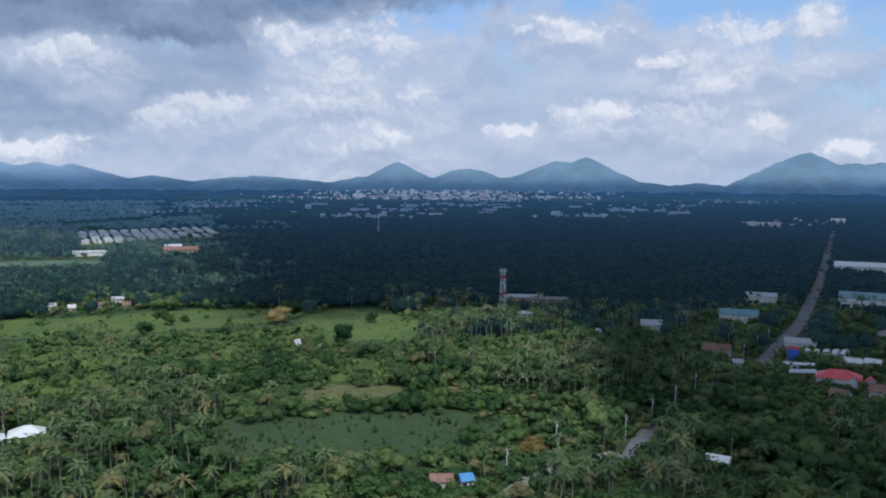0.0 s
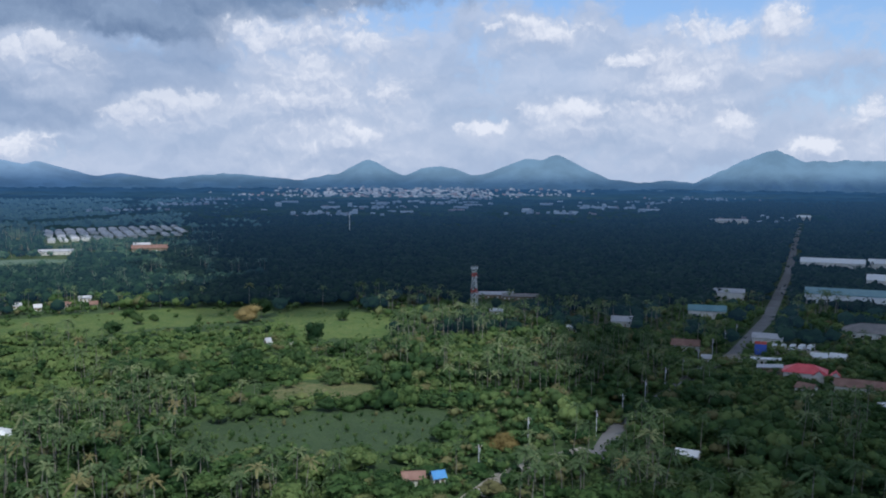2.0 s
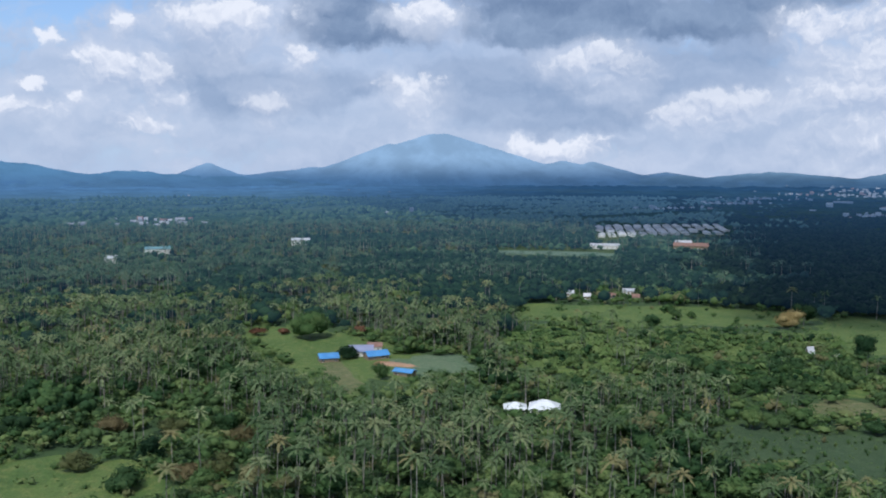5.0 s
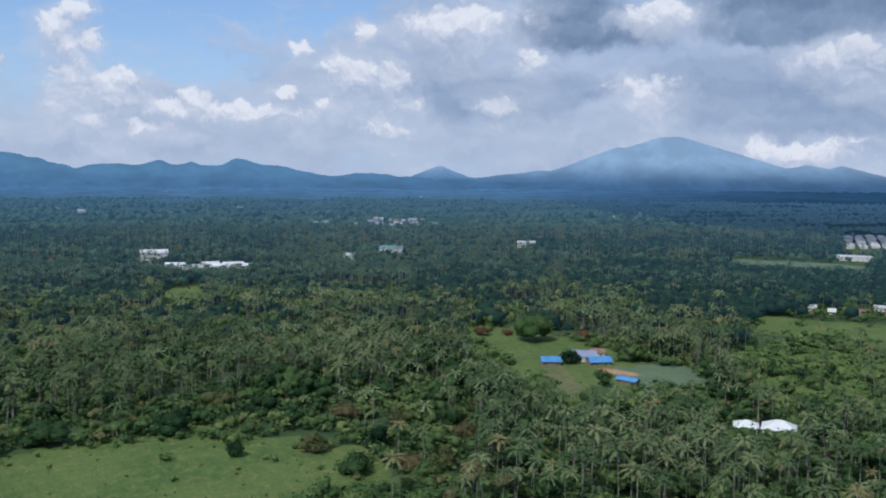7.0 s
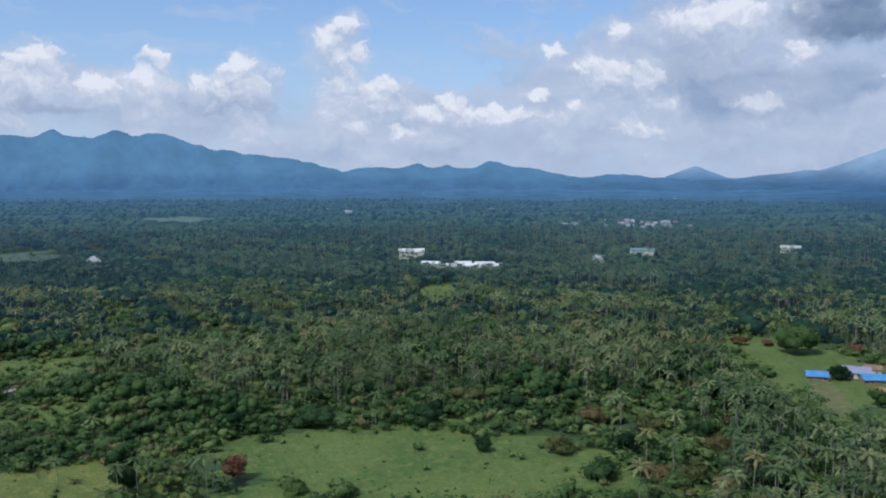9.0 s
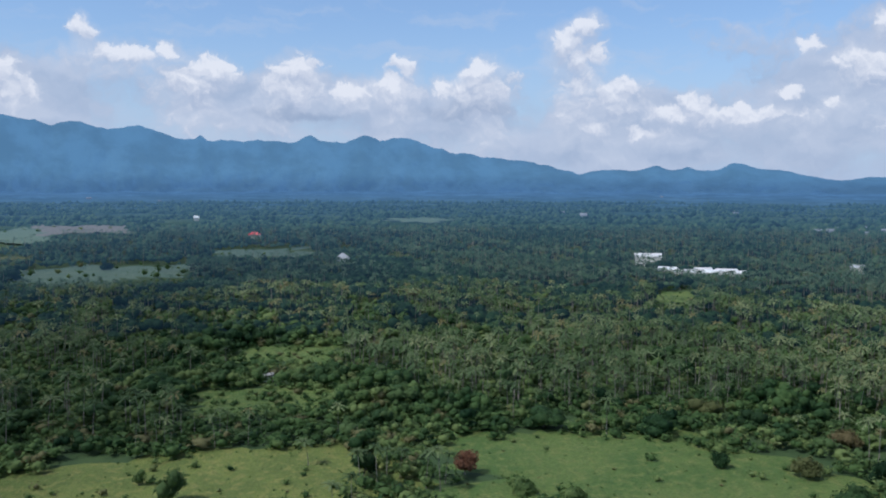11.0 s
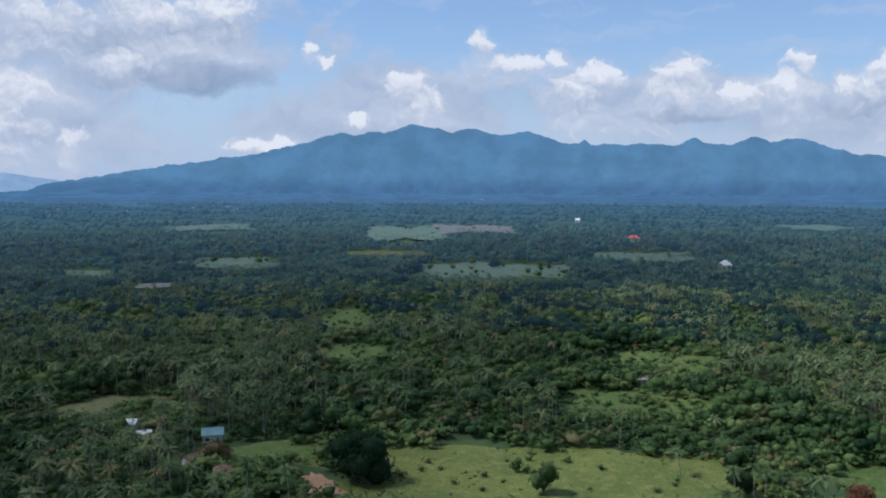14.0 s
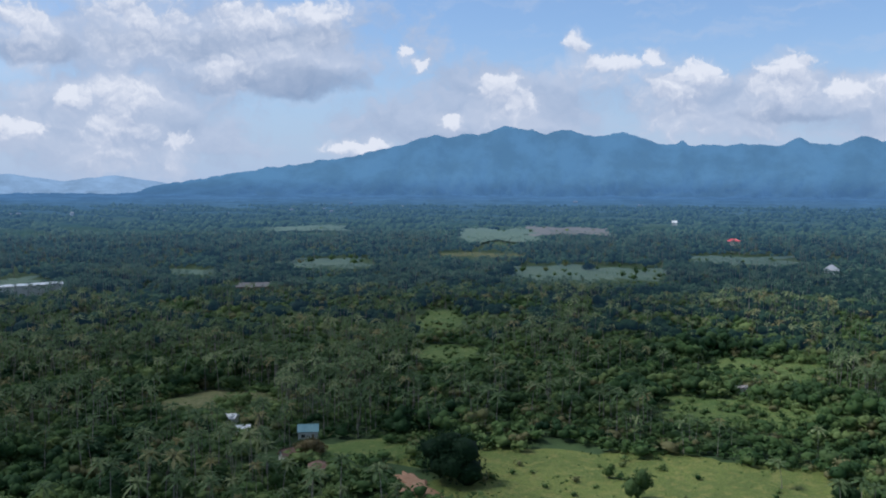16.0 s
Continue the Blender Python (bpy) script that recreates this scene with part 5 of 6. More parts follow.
# ---------------------------------------------------------------- parked trucks and a board
def truck(label, x, y, turn, box_mat):
    top = thing("truck", label, "truck", pose(x, y, 0.1, 0, 0, turn), "parked trucks")
    part("cargo_box", box(-1.25, 1.25, -3.6, 3.4, 1.0, 4.0), box_mat, top)
    cab = prism([(-1.2, 0.7), (1.2, 0.7), (1.2, 2.3), (0.95, 2.9), (-0.95, 2.9), (-1.2, 2.3)], -5.6, -3.75)
    part("cab", cab, WHITE_ROOF, top)
    part("windscreen", box(-0.95, 0.95, -5.66, -5.58, 1.75, 2.45), GLASS, top)
    part("chassis", box(-0.5, 0.5, -5.4, 3.3, 0.6, 0.98), TIMBER, top)
    for wx in (-1.05, 1.05):
        for wy in (-4.7, 0.9, 2.3):
            bm = bmesh.new()
            rod(bm, (wx - 0.14, wy, 0.48), (wx + 0.14, wy, 0.48), 0.48, 10)
            wheel = part("wheel", bm, GLASS, top)
            bm = bmesh.new()
            rod(bm, (wx - 0.16, wy, 0.48), (wx + 0.16, wy, 0.48), 0.24, 8)
            part("rim", bm, STEEL, wheel)


for k in range(5):
    truck("parked white box truck in a row", 210 + 5.2 * k, 492 - 0.4 * k, -26 - 4 * k, WHITE_ROOF)
clear(221, 491, 20, 9, -5)
field("road_truck_yard", "pale gravel yard under the parked trucks", GRAVEL, 221, 490, 18, 9, -5, z=0.1, clear=False)
sign = thing("billboard", "tall blue roadside board with a red top", "billboard", pose(196, 478, 0, 0, 0, -20))
part("panel", box(-3.2, 3.2, -0.2, 0.2, 1.0, 7.0), PAINT_BLUE, sign)
part("header", box(-3.2, 3.2, -0.22, 0.22, 7.02, 8.6), PAINT_RED, sign, "red header strip")
for s in (-1, 1):
    part("post", box(s * 2.4 - 0.12, s * 2.4 + 0.12, -0.12, 0.12, 0, 1.0), STEEL, sign)
clear(196, 478, 6, 4)


# ---------------------------------------------------------------- town on the plain
def town(name, label, seed, count, place, size):
    """Many small far houses in one mesh."""
    g = np.random.default_rng(seed)
    vs, fs, ws = [], [], []
    unit = np.array([(-1, -1, 0), (1, -1, 0), (1, 1, 0), (-1, 1, 0), (-1, -1, 1), (1, -1, 1), (1, 1, 1), (-1, 1, 1), (-1, 0, 1.5), (1, 0, 1.5)], float)
    tri = np.array([(0, 1, 5), (0, 5, 4), (1, 2, 6), (1, 6, 5), (2, 3, 7), (2, 7, 6), (3, 0, 4), (3, 4, 7), (4, 5, 9), (4, 9, 8), (6, 7, 8), (6, 8, 9), (5, 6, 9), (7, 4, 8)])
    for k in range(count):
        az, r = place(g)
        x, y = spot(az, r)
        w, d, h = size * g.uniform(0.5, 2.2), size * g.uniform(0.5, 1.1), g.uniform(3, 5) + (4 if g.random() < 0.12 else 0)
        q = radians(az + g.uniform(-25, 25))
        v = unit * (w / 2, d / 2, h)
        vs.append(np.stack([v[:, 0] * math.cos(q) - v[:, 1] * math.sin(q) + x, v[:, 0] * math.sin(q) + v[:, 1] * math.cos(q) + y, v[:, 2] + float(rise(r))], -1))
        fs.append(tri + 10 * k)
        ws += [int(g.choice([0, 1, 1, 1, 2, 3, 4]))] * len(tri)
    me = mesh_from(name, np.concatenate(vs), np.concatenate(fs), [FAR_WHITE, FAR_GREY, FAR_WHITE, FAR_GREY, FAR_RUST], ws)
    return tagged(new(name, me), label, "houses", kind="stuff")


# far roofs have a blue glow mixed in as painted haze
FAR_WHITE = surface("far_pale_sheet", (0.60, 0.60, 0.62), (0.70, 0.69, 0.70), 0.05, 0.7, haze_glow=(0.055, 0.115, 0.215))
FAR_GREY = surface("far_grey_sheet", (0.36, 0.37, 0.40), (0.46, 0.46, 0.49), 0.05, 0.7, haze_glow=(0.055, 0.115, 0.215))
FAR_RUST = surface("far_rusty_sheet", (0.30, 0.17, 0.14), (0.36, 0.22, 0.18), 0.05, 0.8, haze_glow=(0.055, 0.115, 0.215))
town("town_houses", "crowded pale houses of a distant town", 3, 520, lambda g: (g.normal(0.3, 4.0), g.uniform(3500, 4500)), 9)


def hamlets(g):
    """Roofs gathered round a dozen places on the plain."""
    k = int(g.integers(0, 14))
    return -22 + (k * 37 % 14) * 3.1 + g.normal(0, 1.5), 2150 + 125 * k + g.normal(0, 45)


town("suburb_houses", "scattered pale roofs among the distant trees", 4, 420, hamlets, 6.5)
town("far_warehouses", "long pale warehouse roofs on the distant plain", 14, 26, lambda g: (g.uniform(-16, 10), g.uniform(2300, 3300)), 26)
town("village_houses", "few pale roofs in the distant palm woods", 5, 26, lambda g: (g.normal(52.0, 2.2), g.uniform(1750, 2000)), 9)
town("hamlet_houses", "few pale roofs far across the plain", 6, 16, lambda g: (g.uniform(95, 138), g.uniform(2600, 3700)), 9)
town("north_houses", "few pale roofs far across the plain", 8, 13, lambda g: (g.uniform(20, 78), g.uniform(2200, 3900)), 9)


# ---------------------------------------------------------------- single trees
def tree_thing(name, label, x, y, model, mats, tall, base_tall, wide=1.0, group="", turn=0.0):
    v, f, w = model
    top = thing(name, label, "tree", pose(x, y, float(rise(math.hypot(x, y))) - 0.05, 0, 0, turn), group)
    for k, piece in ((0, "trunk"), (1, "crown")):
        faces = f[w == k]
        if not len(faces):
            continue
        used, back_ = np.unique(faces, return_inverse=True)
        s = tall / base_tall
        me = mesh_from(piece, v[used] * (s * wide, s * wide, s), back_.reshape(-1, 3), [mats[k]], tint=np.zeros(len(used)), smooth=True)
        new(piece, me).parent = top
    return top


def lone(label, x, y, tall, wide, leaf, seed, lobes=9, cards=1500, card=0.65, low=0.12):
    """A single tree of its own shape; wide: its crown's width in metres."""
    tree_thing("tree", label, x, y, broadleaf(seed, lobes, cards, card, True, tall, wide / 2, 0.85, low), [BARK, leaf], tall, tall)
    clear(x, y, wide * 0.45, wide * 0.45)


lone("wide tree with a dry brown crown at the meadow's edge", -114, 592, 13, 19, BROWN, 31)
lone("dark round tree standing alone in the meadow", -60, 520, 14, 14, LEAF_RICH, 32, 12, 1800, low=0.04)
lone("dark tree behind the brown one", -108, 612, 17, 18, LEAF_DARK, 33)
lone("great dome-shaped grey-green tree behind the farm", -352, 396, 18, 27, LEAF, 34, 12, 2600, 0.8, 0.1)
lone("round dark tree between the blue sheds", -296, 363, 8, 11, LEAF_DARK, 35, low=0.1)
lone("big dark shady tree beside the red soil yard", -268, -96, 19, 22, LEAF_DARK, 36, 12, 2400, 0.7, 0.1)
lone("red-brown leafless bush beside the orange roofs", -276, -154, 8, 13, RUST, 37, 7, 900)
lone("tree with rust-red blossom at the pasture's edge", -282, 60, 9, 9, RED_LEAF, 38, 7, 900)
lone("dark tree in the long far field", -905, -262, 13, 20, LEAF_DEEP, 39, 7, 500, 1.0)
lone("dark tree in the long far field", -1000, -190, 10, 17, LEAF_DEEP, 40, 7, 500, 1.0)
lone("low bush with red-brown leaves behind the farm", -386, 386, 5, 12, RED_LEAF, 41, 6, 700)
lone("low bush with red-brown leaves behind the farm", -375, 398, 4.5, 8, RED_LEAF, 53, 5, 400)
lone("bush with red-brown leaves beside the farmhouse", -335, 425, 6, 10, RED_LEAF, 42, 7, 700)
lone("tall leafy shrub standing in the pasture", -272, -35, 12, 9, LEAF_RICH, 43, 7, 1000, 0.6, 0.1)
lone("small upright shrub in the pasture", -290, -47, 6, 4, LEAF, 44, 4, 400, 0.5, 0.1)
lone("dark leafy tree at the pasture's edge", -285, 26, 11, 10, LEAF_DARK, 45, 7, 900, 0.6, 0.1)
lone("round bronze-leaved tree at the pasture's edge", -259, 173, 8, 11, BRONZE, 500, 9, 900, 0.6, 0.04)
lone("bushy tree with faded rust leaves in the shrubs", -284, 206, 8, 11, RUST, 501, 9, 900, 0.6, 0.04)
lone("dark round tree at the pasture's edge", -248, 194, 9, 9.5, LEAF_DARK, 502, 9, 900, 0.6, 0.04)
lone("large dark green bush in the pasture", -230, 170, 9, 12, LEAF_RICH, 503, 9, 900, 0.6, 0.04)
lone("tree with rust-brown leaves in the shrubs", -232, 224, 8, 10, RUST, 504, 9, 900, 0.6, 0.04)
lone("low tree with rust-brown leaves in the shrubs", -219, 185, 7, 9, RUST, 505, 9, 900, 0.6, 0.04)
lone("olive green tree beside the rust-brown ones", -216, 197, 8, 12, BRONZE, 506, 9, 900, 0.6, 0.04)
lone("dark round tree among the shrubs", -248, 230, 10, 9, LEAF_RICH, 507, 9, 900, 0.6, 0.04)
lone("small dark bush in the pasture", -273, 149, 6, 6, LEAF_RICH, 508, 9, 900, 0.6, 0.04)
lone("wide dark tree behind the pasture", -314, 144, 9, 18, LEAF_RICH, 509, 9, 900, 0.6, 0.04)
lone("dark spreading tree behind the pasture", -316, 187, 9, 15, LEAF_DARK, 510, 9, 900, 0.6, 0.04)
lone("olive green tree behind the pasture", -335, 176, 9, 17, BRONZE, 511, 9, 900, 0.6, 0.04)
lone("spreading green tree behind the pasture", -331, 103, 9, 20, LEAF_RICH, 512, 9, 900, 0.6, 0.04)
lone("pale olive bush behind the pasture", -266, 220, 7, 13, BRONZE, 513, 9, 900, 0.6, 0.04)
lone("leafy bush at the pasture's corner", -234, 197, 6, 9, LEAF_RICH, 514, 9, 900, 0.6, 0.04)
lone("small green bush in the pasture", -290, 155, 5, 6, LEAF, 51, 4, 400, 0.5, 0.05)
lone("dry straw-brown tree beside the dirt track", 33, 313, 6, 13, BROWN, 52, 6, 900, 0.6, 0.05)

def lone_palm(x, y, tall, seed):
    tree_thing("coconut_palm", "coconut palm standing at the pasture's edge", x, y, palm(seed, 17, 9, 6, 4), [BARK, FROND], tall, 16.0, 16.0 / tall * 0.9, "pasture palms")


for k, (px_, py_, tall_) in enumerate(((-276, 24, 12), (-272, 29, 14), (-279, 33, 11), (-271, 45, 12), (-268, 49, 14), (-275, 52, 10), (-283, 38, 9), (-262, 20, 9), (-300, 8, 9), (-258, 14, 8))):
    lone_palm(px_, py_, tall_, 200 + k)
lone("leafy bush under the pasture palms", -282, 46, 6, 8, LEAF, 54, 5, 500, 0.55, 0.02)
lone("leafy bush under the pasture palms", -264, 36, 5, 8, LEAF, 56, 5, 500, 0.55, 0.02)
lone("leafy bush at the pasture's rim", -262, 75, 5, 11, LEAF, 57, 6, 700, 0.55, 0.02)
lone("leafy bush at the pasture's rim", -252, 88, 5, 10, LEAF, 58, 6, 700, 0.55, 0.02)
lone("leafy tree beside the farm lawn", -252, 335, 9, 10, LEAF, 60, 6, 700, 0.6, 0.05)
lone("big leafy tree before the crop field", 12, 322, 9, 13, LEAF, 63, 7, 900, 0.6, 0.05)
lone("wide light green tree before the crop field", -18, 292, 9, 14, LEAF, 64, 8, 1000, 0.6, 0.05)

for k, (leaf_, tx_, ty_, tall_) in enumerate((
        (LEAF_RICH, -186, 585, 9), (LEAF_RICH, -191, 553, 9), (LEAF, -203, 620, 7), (LEAF, -179, 598, 6), (LEAF_RICH, -96, 475, 9), (LEAF_RICH, -87, 469, 8),
        (LEAF, -87, 490, 9), (LEAF, -143, 572, 5), (LEAF_RICH, -124, 436, 8), (LEAF_RICH, -115, 441, 7), (LEAF, -68, 467, 7), (LEAF, -94, 424, 7), (LEAF, -85, 421, 7),
        (LEAF_RICH, -77, 418, 7), (LEAF, -68, 423, 7), (LEAF_RICH, -59, 422, 7), (LEAF, -63, 360, 9), (LEAF_RICH, -71, 354, 8), (LEAF, -79, 348, 9),
        (LEAF_RICH, -12, 368, 10), (LEAF, -21, 371, 9), (LEAF, -3, 375, 10), (LEAF_RICH, -37, 366, 7), (LEAF, -29, 368, 7))):
    lone("deep green bushy tree in the meadow" if leaf_ is LEAF_RICH else "light green bushy tree in the meadow", tx_, ty_, tall_, tall_ * (1.15 + 0.3 * (k % 3)), leaf_, 300 + k, 6, 600, 0.6, 0.03)

# palms in the middle of the meadow, and the bushes along its hedges
for k, (px_, py_) in enumerate([(-214, 504), (-203, 492), (-189, 470), (-168, 431), (-159, 419), (-151, 408), (-153, 422), (-141, 402), (-178, 460), (-164, 448), (-149, 438), (-165, 474), (-221, 512), (-183, 485), (-202, 509), (-139, 420), (-231, 520), (-178, 497)]):
    tree_thing("coconut_palm", "old coconut palm standing in the meadow", px_, py_, palm(230 + k, 17, 7, 6, 4), [BARK, FROND], 10 + 1.3 * (k % 5), 16.0, 1.25, "meadow palms")
for k, (px_, py_) in enumerate([(-99, 400), (-93, 405), (-88, 412), (-82, 419), (-76, 426), (-71, 433), (-65, 441), (-61, 454), (-95, 459), (-87, 450), (-248, 470), (-40, 479), (-29, 454), (-39, 413), (-127, 439), (-121, 434), (-119, 449), (-195, 421), (-181, 404), (-49, 601)]):
    lone("deep green bush in the meadow's hedge", px_, py_, 6 + 1.2 * (k % 4), 9 + 1.5 * (k % 3), LEAF_RICH if k % 3 else LEAF, 400 + k, 6, 500, 0.65, 0.02)

# ---------------------------------------------------------------- woods
PALMS = [palm(k, 15, 9, 6, 4) for k in range(7)]
PALMS_NEAR = [palm(20 + k, 13, 3, 3, 2) for k in range(5)]
PALMS_MID = [palm(30 + k, 12, 1, 3, 1) for k in range(5)]
PALMS_FAR = [palm(40 + k, 6, 1, 3, 1)  for k in range(4)]
LEAFY = [broadleaf(50 + k, 7, 460, 0.62) for k in range(7)]
LEAFY_NEAR = [broadleaf(60 + k, 3, 58, 0.76, False, low=0.1) for k in range(6)]
LEAFY_MID = [broadleaf(70 + k, 1, 13, 1.15, False, low=0.0) for k in range(6)]
LEAFY_FAR = [broadleaf(80 + k, 1, 4, 1.6, False, low=0.0) for k in range(8)]
SHRUBS = [broadleaf(90 + k, 1, 27, 0.50, False, 3.0, 1.7, 0.9, 0.0) for k in range(5)]
BANANAS = [banana(100 + k) for k in range(4)]
DARK_STANDS = [(-830, 85, 45, 60, 5), (-960, 100, 60, 40, 0), (-790, 150, 40, 60, 10), (-1420, 420, 90, 130, 20), (-1245, 400, 40, 70, 20), (-690, 285, 30, 60, 20), (-650, 240, 22, 40, 20), (-1080, 640, 40, 90, 40), (-330, 590, 60, 60, 30), (-430, 640, 90, 70, 30), (-300, 760, 90, 60, 20), (-560, 560, 60, 90, 40), (-760, 980, 120, 120, 40), (-400, 900, 130, 150, 20), (-520, 780, 90, 90, 30), (-620, 1150, 150, 120, 20)]


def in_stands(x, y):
    """A wide wood on the plain ahead, its leaves coloured darker for cloud shade, and smaller dark stands."""
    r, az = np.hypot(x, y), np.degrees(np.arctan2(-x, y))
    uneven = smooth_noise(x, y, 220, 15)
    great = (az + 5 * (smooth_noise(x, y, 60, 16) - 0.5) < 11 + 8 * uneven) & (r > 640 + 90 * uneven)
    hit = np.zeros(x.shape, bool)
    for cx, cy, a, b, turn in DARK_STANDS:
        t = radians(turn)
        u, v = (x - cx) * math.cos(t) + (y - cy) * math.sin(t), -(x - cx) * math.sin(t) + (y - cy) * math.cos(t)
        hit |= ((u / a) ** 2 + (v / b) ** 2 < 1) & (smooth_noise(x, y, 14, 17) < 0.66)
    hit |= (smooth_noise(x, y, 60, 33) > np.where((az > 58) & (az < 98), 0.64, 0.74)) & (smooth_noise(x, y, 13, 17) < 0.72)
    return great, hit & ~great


def woods():
    # near ring: the nearest trees stand singly, the rest as one wood
    x, y = scatter(246, 540, 5.7, 11)
    g = np.random.default_rng(12)
    is_palm = g.random(x.size) < palm_share(x, y)
    shrubby = smooth_noise(x, y, 120, 6) > 0.60
    tall = np.where(is_palm, g.uniform(9, 18, x.size), g.uniform(4.5, 11.0, x.size) * (0.7 + 0.6 * smooth_noise(x, y, 90, 10)))
    tall = np.where(~is_palm & shrubby, tall * 0.6, tall)
    free = ~in_open(x, y, 1.0) & (g.random(x.size) < 0.93)
    low = sight(x, y, tall)
    ok = free & ~low
    r = np.hypot(x, y)
    for flag, models, name, labels, base, mats, count in (
            (is_palm, PALMS, "coconut_palm", "tall coconut palm with a slender leaning trunk", 16.0, (BARK, FROND), 300),
            (~is_palm, LEAFY, "leafy_tree", "leafy green tropical tree with a rounded uneven crown", 11.0, (BARK, LEAF), 290)):
        idx = np.where(ok & flag)[0]
        idx = idx[np.argsort(r[idx])]
        masters = []
        for n, i in enumerate(idx[:count]):
            k = n % len(models)
            if n < len(models):
                masters.append(tree_thing(name, labels, x[i], y[i], models[k], mats, base, base, 1.0, name + "s"))
                ob = masters[k]
            else:
                ob = copy_thing(masters[k], pose(x[i], y[i], -0.05))
            s = tall[i] / base
            ob.matrix_basis = pose(x[i], y[i], -0.05, 0, 0, g.uniform(0, 360)) @ Matrix.Diagonal((s * g.uniform(0.9, 1.2) * (1.0 if base > 12 else 1.3), s * g.uniform(0.9, 1.2) * (1.0 if base > 12 else 1.3), s, 1))
        rest = idx[count:]
        if flag is is_palm:
            plant("palm_wood", "dense wood of coconut palms", "woods", PALMS_NEAR, mats, x[rest], y[rest], tall[rest], base, 13)
        else:
            deep = (smooth_noise(x[rest], y[rest], 34, 37) > 0.55) & (g.random(rest.size) < 0.85)
            for share, leaf, label in ((rest[~deep], LEAF, "dense green broadleaf wood"), (rest[deep], LEAF_RICH, "clumps of deep green broadleaf trees")):
                plant("leafy_wood", label, "woods", LEAFY_NEAR, (BARK, leaf), x[share], y[share], tall[share] * (1.0 if leaf is LEAF else 1.15), base, 13)
    # shrubs under and between the trees, and before the open ground
    sx, sy = scatter(246, 540, 4.6, 14)
    keep = ~in_open(sx, sy, 0.5) & (g.random(sx.size) < 0.62)
    sx, sy = sx[keep], sy[keep]
    plant("shrubs", "low green shrubs and young growth", "shrubs", SHRUBS, (BARK, LEAF), sx, sy, g.uniform(1.8, 6.2, sx.size), 3.0, 15, g.uniform(1.1, 1.9, sx.size))
    # middle ring
    x, y = scatter(540, 1000, 6.6, 16)
    is_palm = g.random(x.size) < palm_share(x, y)
    tall = np.where(is_palm, g.uniform(9, 17, x.size) * (0.8 + 0.4 * smooth_noise(x, y, 160, 9)), g.uniform(4, 10, x.size) * (0.7 + 0.6 * smooth_noise(x, y, 140, 10)))
    great, mango = in_stands(x, y)
    stands = great | mango
    free = ~in_open(x, y, 1.0) & ~sight(x, y, tall * 0.8)
    small = ~in_open(x, y, 1.0) & sight(x, y, tall * 0.8)
    near = np.hypot(x, y) < 740
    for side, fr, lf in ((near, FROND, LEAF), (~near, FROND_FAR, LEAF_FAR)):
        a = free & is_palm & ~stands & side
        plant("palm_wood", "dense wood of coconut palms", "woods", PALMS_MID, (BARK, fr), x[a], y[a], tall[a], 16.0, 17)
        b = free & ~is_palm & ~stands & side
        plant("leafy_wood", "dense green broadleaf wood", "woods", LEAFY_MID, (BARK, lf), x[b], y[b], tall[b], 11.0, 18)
    for mask, leaf, name, label in ((great, SHADED_FAR, "dark_wood", "close wood with cloud shade put into its leaf colour"), (mango, LEAF_DEEP, "mango_stand", "stand of deep green mango trees")):
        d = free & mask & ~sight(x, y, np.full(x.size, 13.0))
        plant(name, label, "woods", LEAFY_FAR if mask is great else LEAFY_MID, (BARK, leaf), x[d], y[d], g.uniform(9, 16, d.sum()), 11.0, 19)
    plant("shrubs", "low green shrubs and young growth", "shrubs", LEAFY_MID, (BARK, LEAF), x[small], y[small], g.uniform(1.5, 3.5, small.sum()), 11.0, 20, np.full(small.sum(), 2.0))
    ux, uy = scatter(540, 1000, 10.0, 26)
    keep = ~in_open(ux, uy, 1.0) & (g.random(ux.size) < 0.8)
    ux, uy = ux[keep], uy[keep]
    plant("understorey", "green bushes and saplings under the palms", "shrubs", LEAFY_FAR, (BARK, LEAF), ux, uy, g.uniform(3, 7, ux.size) * np.where(sight(ux, uy, np.full(ux.size, 6.0)), 0.4, 1.0), 11.0, 27, np.full(ux.size, 1.5))
    # outer ring
    x, y = scatter(1000, 1640, 9.8, 21)
    is_palm = g.random(x.size) < palm_share(x, y)
    tall = np.where(is_palm, g.uniform(12, 20, x.size), g.uniform(6, 14, x.size))
    great, mango = in_stands(x, y)
    stands = great | mango
    free = ~in_open(x, y, 1.0) & ~sight(x, y, tall * 0.6)
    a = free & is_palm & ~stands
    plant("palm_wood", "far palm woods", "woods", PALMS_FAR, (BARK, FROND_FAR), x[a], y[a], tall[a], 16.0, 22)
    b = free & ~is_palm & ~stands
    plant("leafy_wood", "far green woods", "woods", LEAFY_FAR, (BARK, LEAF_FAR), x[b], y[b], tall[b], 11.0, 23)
    for mask, leaf, name, label in ((great, SHADED_FAR, "dark_wood", "close wood with cloud shade put into its leaf colour"), (mango, LEAF_DEEP, "mango_stand", "stand of deep green mango trees")):
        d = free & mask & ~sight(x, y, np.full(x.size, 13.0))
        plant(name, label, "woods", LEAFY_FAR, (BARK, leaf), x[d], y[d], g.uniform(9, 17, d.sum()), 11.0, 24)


woods()


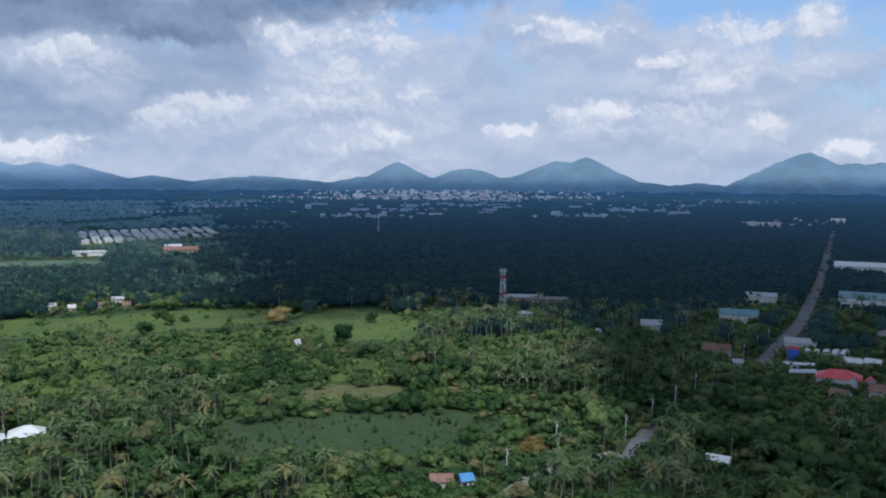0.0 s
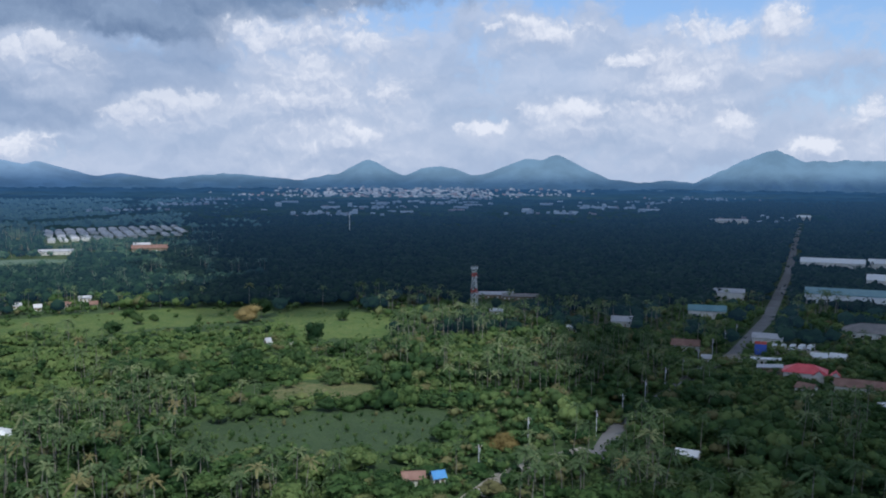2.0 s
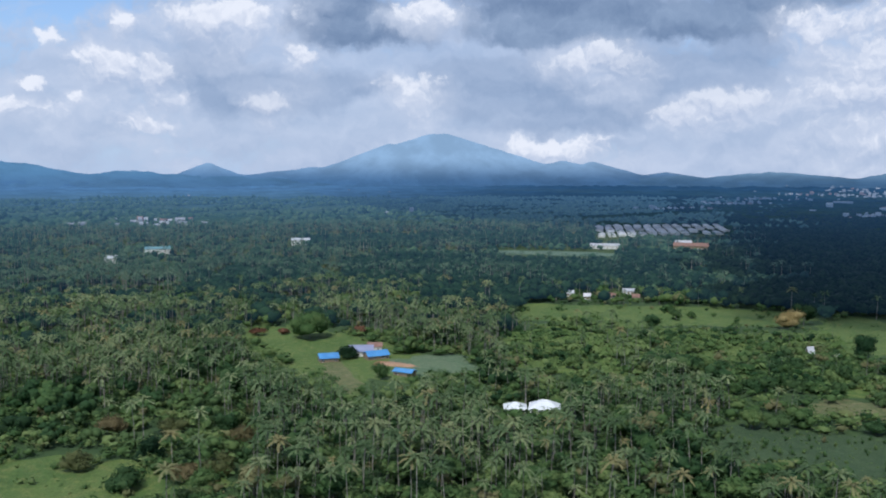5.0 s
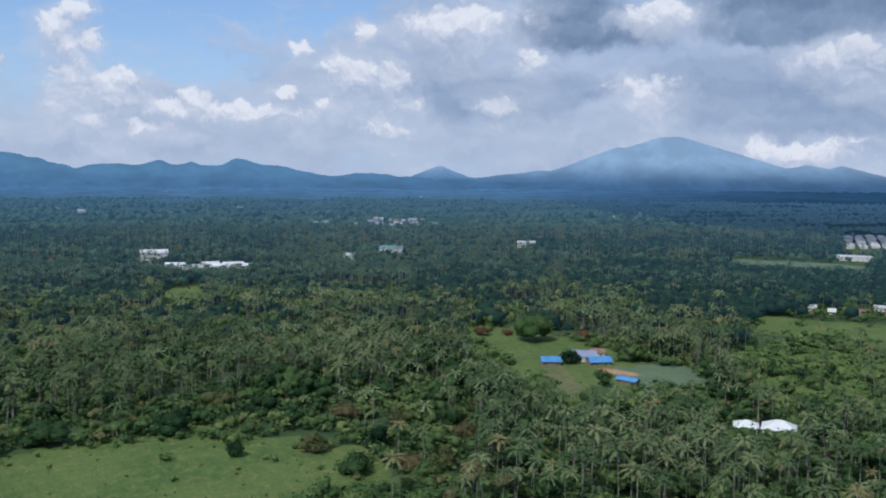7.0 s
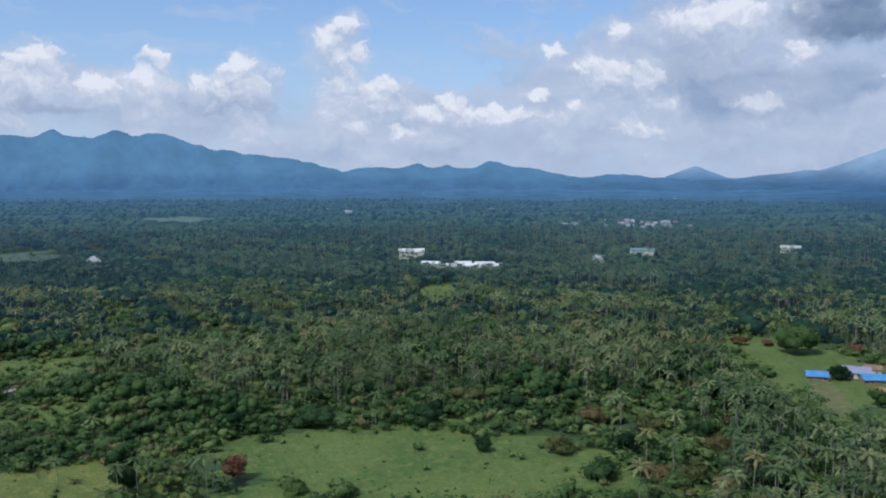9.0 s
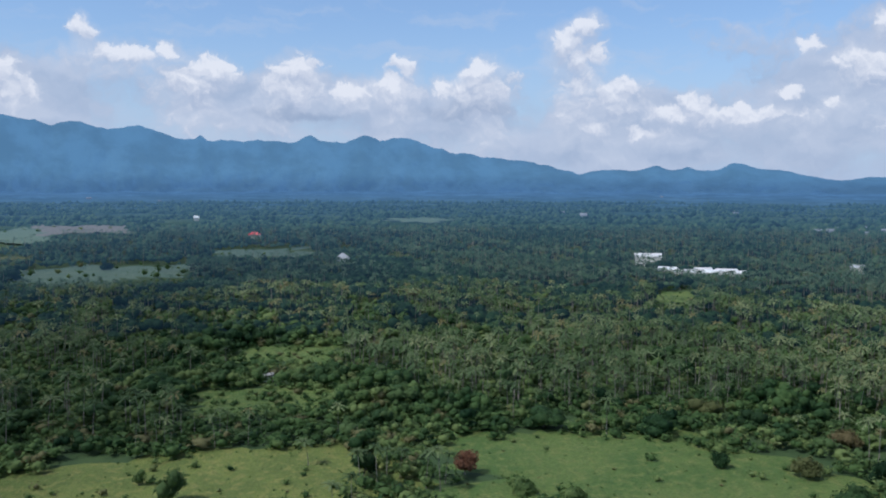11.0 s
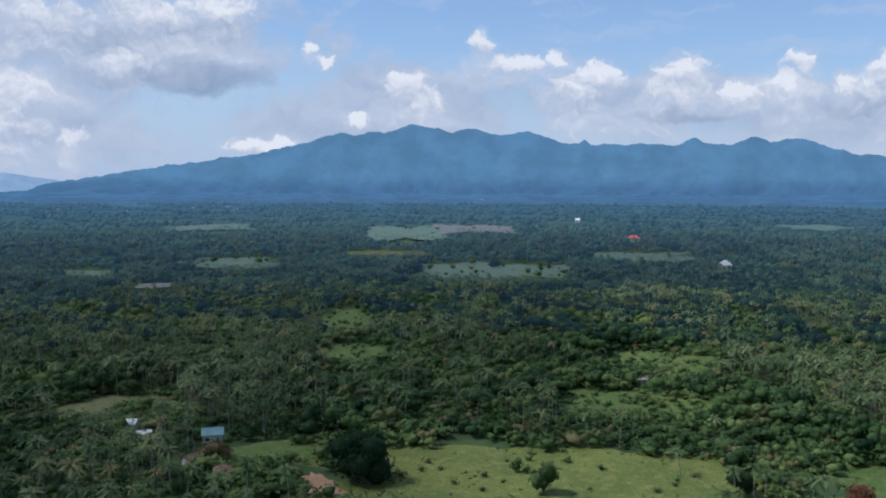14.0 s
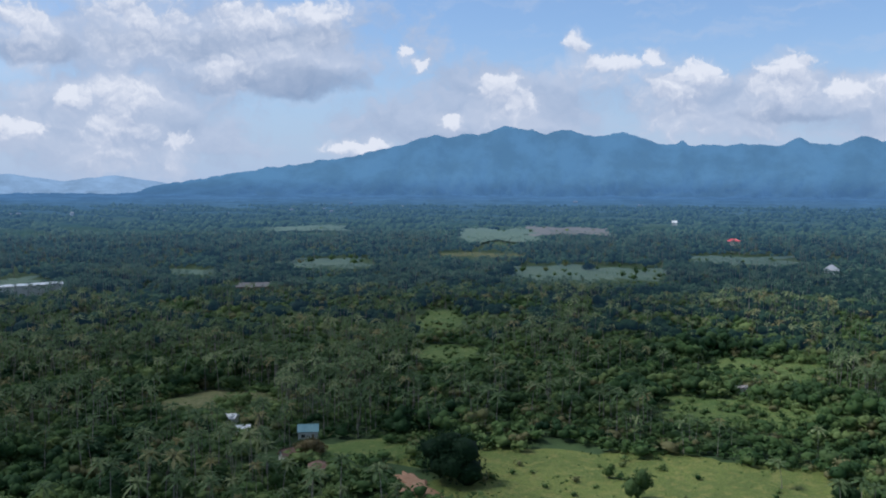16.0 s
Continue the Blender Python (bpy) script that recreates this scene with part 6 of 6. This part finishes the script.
def far_woods():
    """Rounded crowns over the plain past the woods, low in faces."""
    g = np.random.default_rng(91)
    x, y = scatter(1600, 3300, 18.5, 92)
    great, mango = in_stands(x, y)
    fields = smooth_noise(x * 0.55, y * 0.55, 150, 93) > np.where(great, 0.9, 0.60)
    r, az = np.hypot(x, y), np.degrees(np.arctan2(-x, y))
    town_land = (np.abs(az) < 16) & (r > 2150)
    fields |= town_land & (g.random(x.size) < 0.55)
    ok = ~fields & ~in_open(x, y, 2.0) & ~sight(x, y, np.full(x.size, 9.0))
    for mask, leaf, name, label in ((ok & great, SHADED_FAR, "dark_wood", "close wood with cloud shade put into its leaf colour"), (ok & mango, LEAF_DEEP, "mango_stand", "far stand of deep green mango trees"), (ok & ~great & ~mango, LEAF_FAR, "leafy_wood", "far green woods fading into haze")):
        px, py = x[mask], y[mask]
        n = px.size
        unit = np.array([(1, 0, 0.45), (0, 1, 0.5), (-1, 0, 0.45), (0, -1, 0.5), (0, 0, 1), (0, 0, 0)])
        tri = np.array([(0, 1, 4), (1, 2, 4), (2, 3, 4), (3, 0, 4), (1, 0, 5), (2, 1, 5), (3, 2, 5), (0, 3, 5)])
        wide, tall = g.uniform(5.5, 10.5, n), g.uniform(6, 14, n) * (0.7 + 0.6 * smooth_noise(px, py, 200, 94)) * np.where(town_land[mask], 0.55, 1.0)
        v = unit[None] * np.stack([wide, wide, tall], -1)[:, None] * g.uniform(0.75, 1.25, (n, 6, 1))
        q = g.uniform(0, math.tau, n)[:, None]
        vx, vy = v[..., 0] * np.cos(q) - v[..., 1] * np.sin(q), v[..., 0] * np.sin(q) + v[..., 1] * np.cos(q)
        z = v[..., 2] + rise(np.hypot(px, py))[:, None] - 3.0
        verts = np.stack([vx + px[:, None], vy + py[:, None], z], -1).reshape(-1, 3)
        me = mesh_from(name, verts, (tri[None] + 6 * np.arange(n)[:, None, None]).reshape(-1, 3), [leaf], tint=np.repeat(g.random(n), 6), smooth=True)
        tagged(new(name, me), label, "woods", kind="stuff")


far_woods()


def rows_of(name, label, models, mats, x, y, long, wide, turn, step, gap, tall, seed):
    """Crop plants in rows on a bed."""
    g = np.random.default_rng(seed)
    u, v = np.meshgrid(np.arange(-long, long, step), np.arange(-wide, wide, gap), indexing="ij")
    u, v = u.ravel() + g.uniform(-1.5, 1.5, u.size), v.ravel() + g.uniform(-1.2, 1.2, v.size)
    keep = ((np.abs(u) / long) ** 3 + (np.abs(v) / wide) ** 3 < 0.95) & (g.random(u.size) < 0.9)
    u, v = u[keep], v[keep]
    t = radians(turn)
    open_ = smooth_noise(x + u, y + v, 16, seed) < 0.56
    u, v = u[open_], v[open_]
    px, py = x + u * math.cos(t) - v * math.sin(t), y + u * math.sin(t) + v * math.cos(t)
    return plant(name, label, "plants", models, mats, px, py, g.uniform(0.7, 1.2, px.size) * tall, 3.2, seed)


# tufts and small bushes on the open ground
def tufts(x, y, long, wide, turn, count, seed, tall=1.0, spread=1.2):
    g = np.random.default_rng(seed)
    u, v = g.uniform(-long, long, count), g.uniform(-wide, wide, count)
    keep = (np.abs(u) / long) ** 3 + (np.abs(v) / wide) ** 3 < 0.9
    u, v = u[keep], v[keep]
    t = radians(turn)
    plant("grass_tufts", "scattered grass tufts and weeds", "grass", SHRUBS, (BARK, BANANA if tall < 0.85 else LEAF), x + u * math.cos(t) - v * math.sin(t), y + u * math.sin(t) + v * math.cos(t),
          tall * g.uniform(0.3, 1.1, u.size) ** 1.5, 3.0, seed, np.full(u.size, spread))


tufts(-270, 118, 70, 46, 66, 420, 61, 0.9)
tufts(-270, 118, 70, 46, 66, 60, 71, 3.0)
tufts(-286, -36, 66, 36, 97, 420, 62, 0.9)
tufts(-286, -36, 66, 36, 97, 70, 72, 3.2)
tufts(-503, 4, 30, 26, 90, 90, 63, 3.5)
tufts(-395, -10, 34, 22, 90, 130, 64, 3.4)
tufts(-205, 598, 100, 44, 22, 60, 65, 4.5)
tufts(-206, 462, 42, 38, 24, 160, 55, 5.5)
tufts(-150, 515, 40, 40, 16, 120, 56, 5.5)
tufts(-80, 450, 50, 26, 8, 150, 57, 5.0)
tufts(-58, 585, 38, 76, 10, 120, 66, 1.6)
tufts(-32, 336, 58, 25, 8, 170, 67, 3.6, 0.55)
tufts(-32, 336, 58, 25, 8, 500, 60, 0.8)
tufts(-474, -170, 28, 18, 22, 30, 68, 3.2)
tufts(-594, -222, 38, 17, 20, 40, 58, 3.6)
tufts(-318, 372, 92, 34, -28, 90, 69, 0.8)
# trees standing in the far fields
for k, (fx_, fy_, long_, wide_, turn_, count_) in enumerate(((-963, -183, 87, 83, 11, 22), (-1611, -479, 200, 77, 17, 30), (-1213, -26, 63, 69, 1, 14), (-970, -506, 62, 49, 28, 14), (-1774, -385, 127, 86, 12, 14), (-1636, -914, 102, 78, 29, 14))):
    tufts(fx_, fy_, long_, wide_, turn_, count_, 110 + k, 8.0, 1.0)

def bed_trees():
    """Single trees and palms that stand among the banana plants."""
    g = np.random.default_rng(120)
    x, y = [], []
    for bx, by, long, wide, turn in BEDS:
        t = radians(turn)
        u, v = g.uniform(-long, long, 16), g.uniform(-wide, wide, 16)
        x += list(bx + u * math.cos(t) - v * math.sin(t))
        y += list(by + u * math.sin(t) + v * math.cos(t))
    x, y = np.array(x), np.array(y)
    leafy = g.random(x.size) < 0.62
    plant("meadow_trees", "single green trees among the banana plants", "trees", LEAFY_NEAR, (BARK, LEAF_RICH), x[leafy], y[leafy], g.uniform(4.5, 8.5, leafy.sum()), 11.0, 121)
    plant("meadow_palms", "single coconut palms among the banana plants", "trees", PALMS_NEAR, (BARK, FROND), x[~leafy], y[~leafy], g.uniform(8, 13, (~leafy).sum()), 16.0, 122)


bed_trees()
for k, (bx_, by_, long_, wide_, turn_) in enumerate(BEDS):
    rows_of("banana_plants", "rows of light green banana plants", BANANAS, (BARK, BANANA), bx_, by_, long_ * 0.97, wide_ * 0.97, turn_, 3.0, 3.4, 4.2 if k < 4 else 3.4, 70 + k)
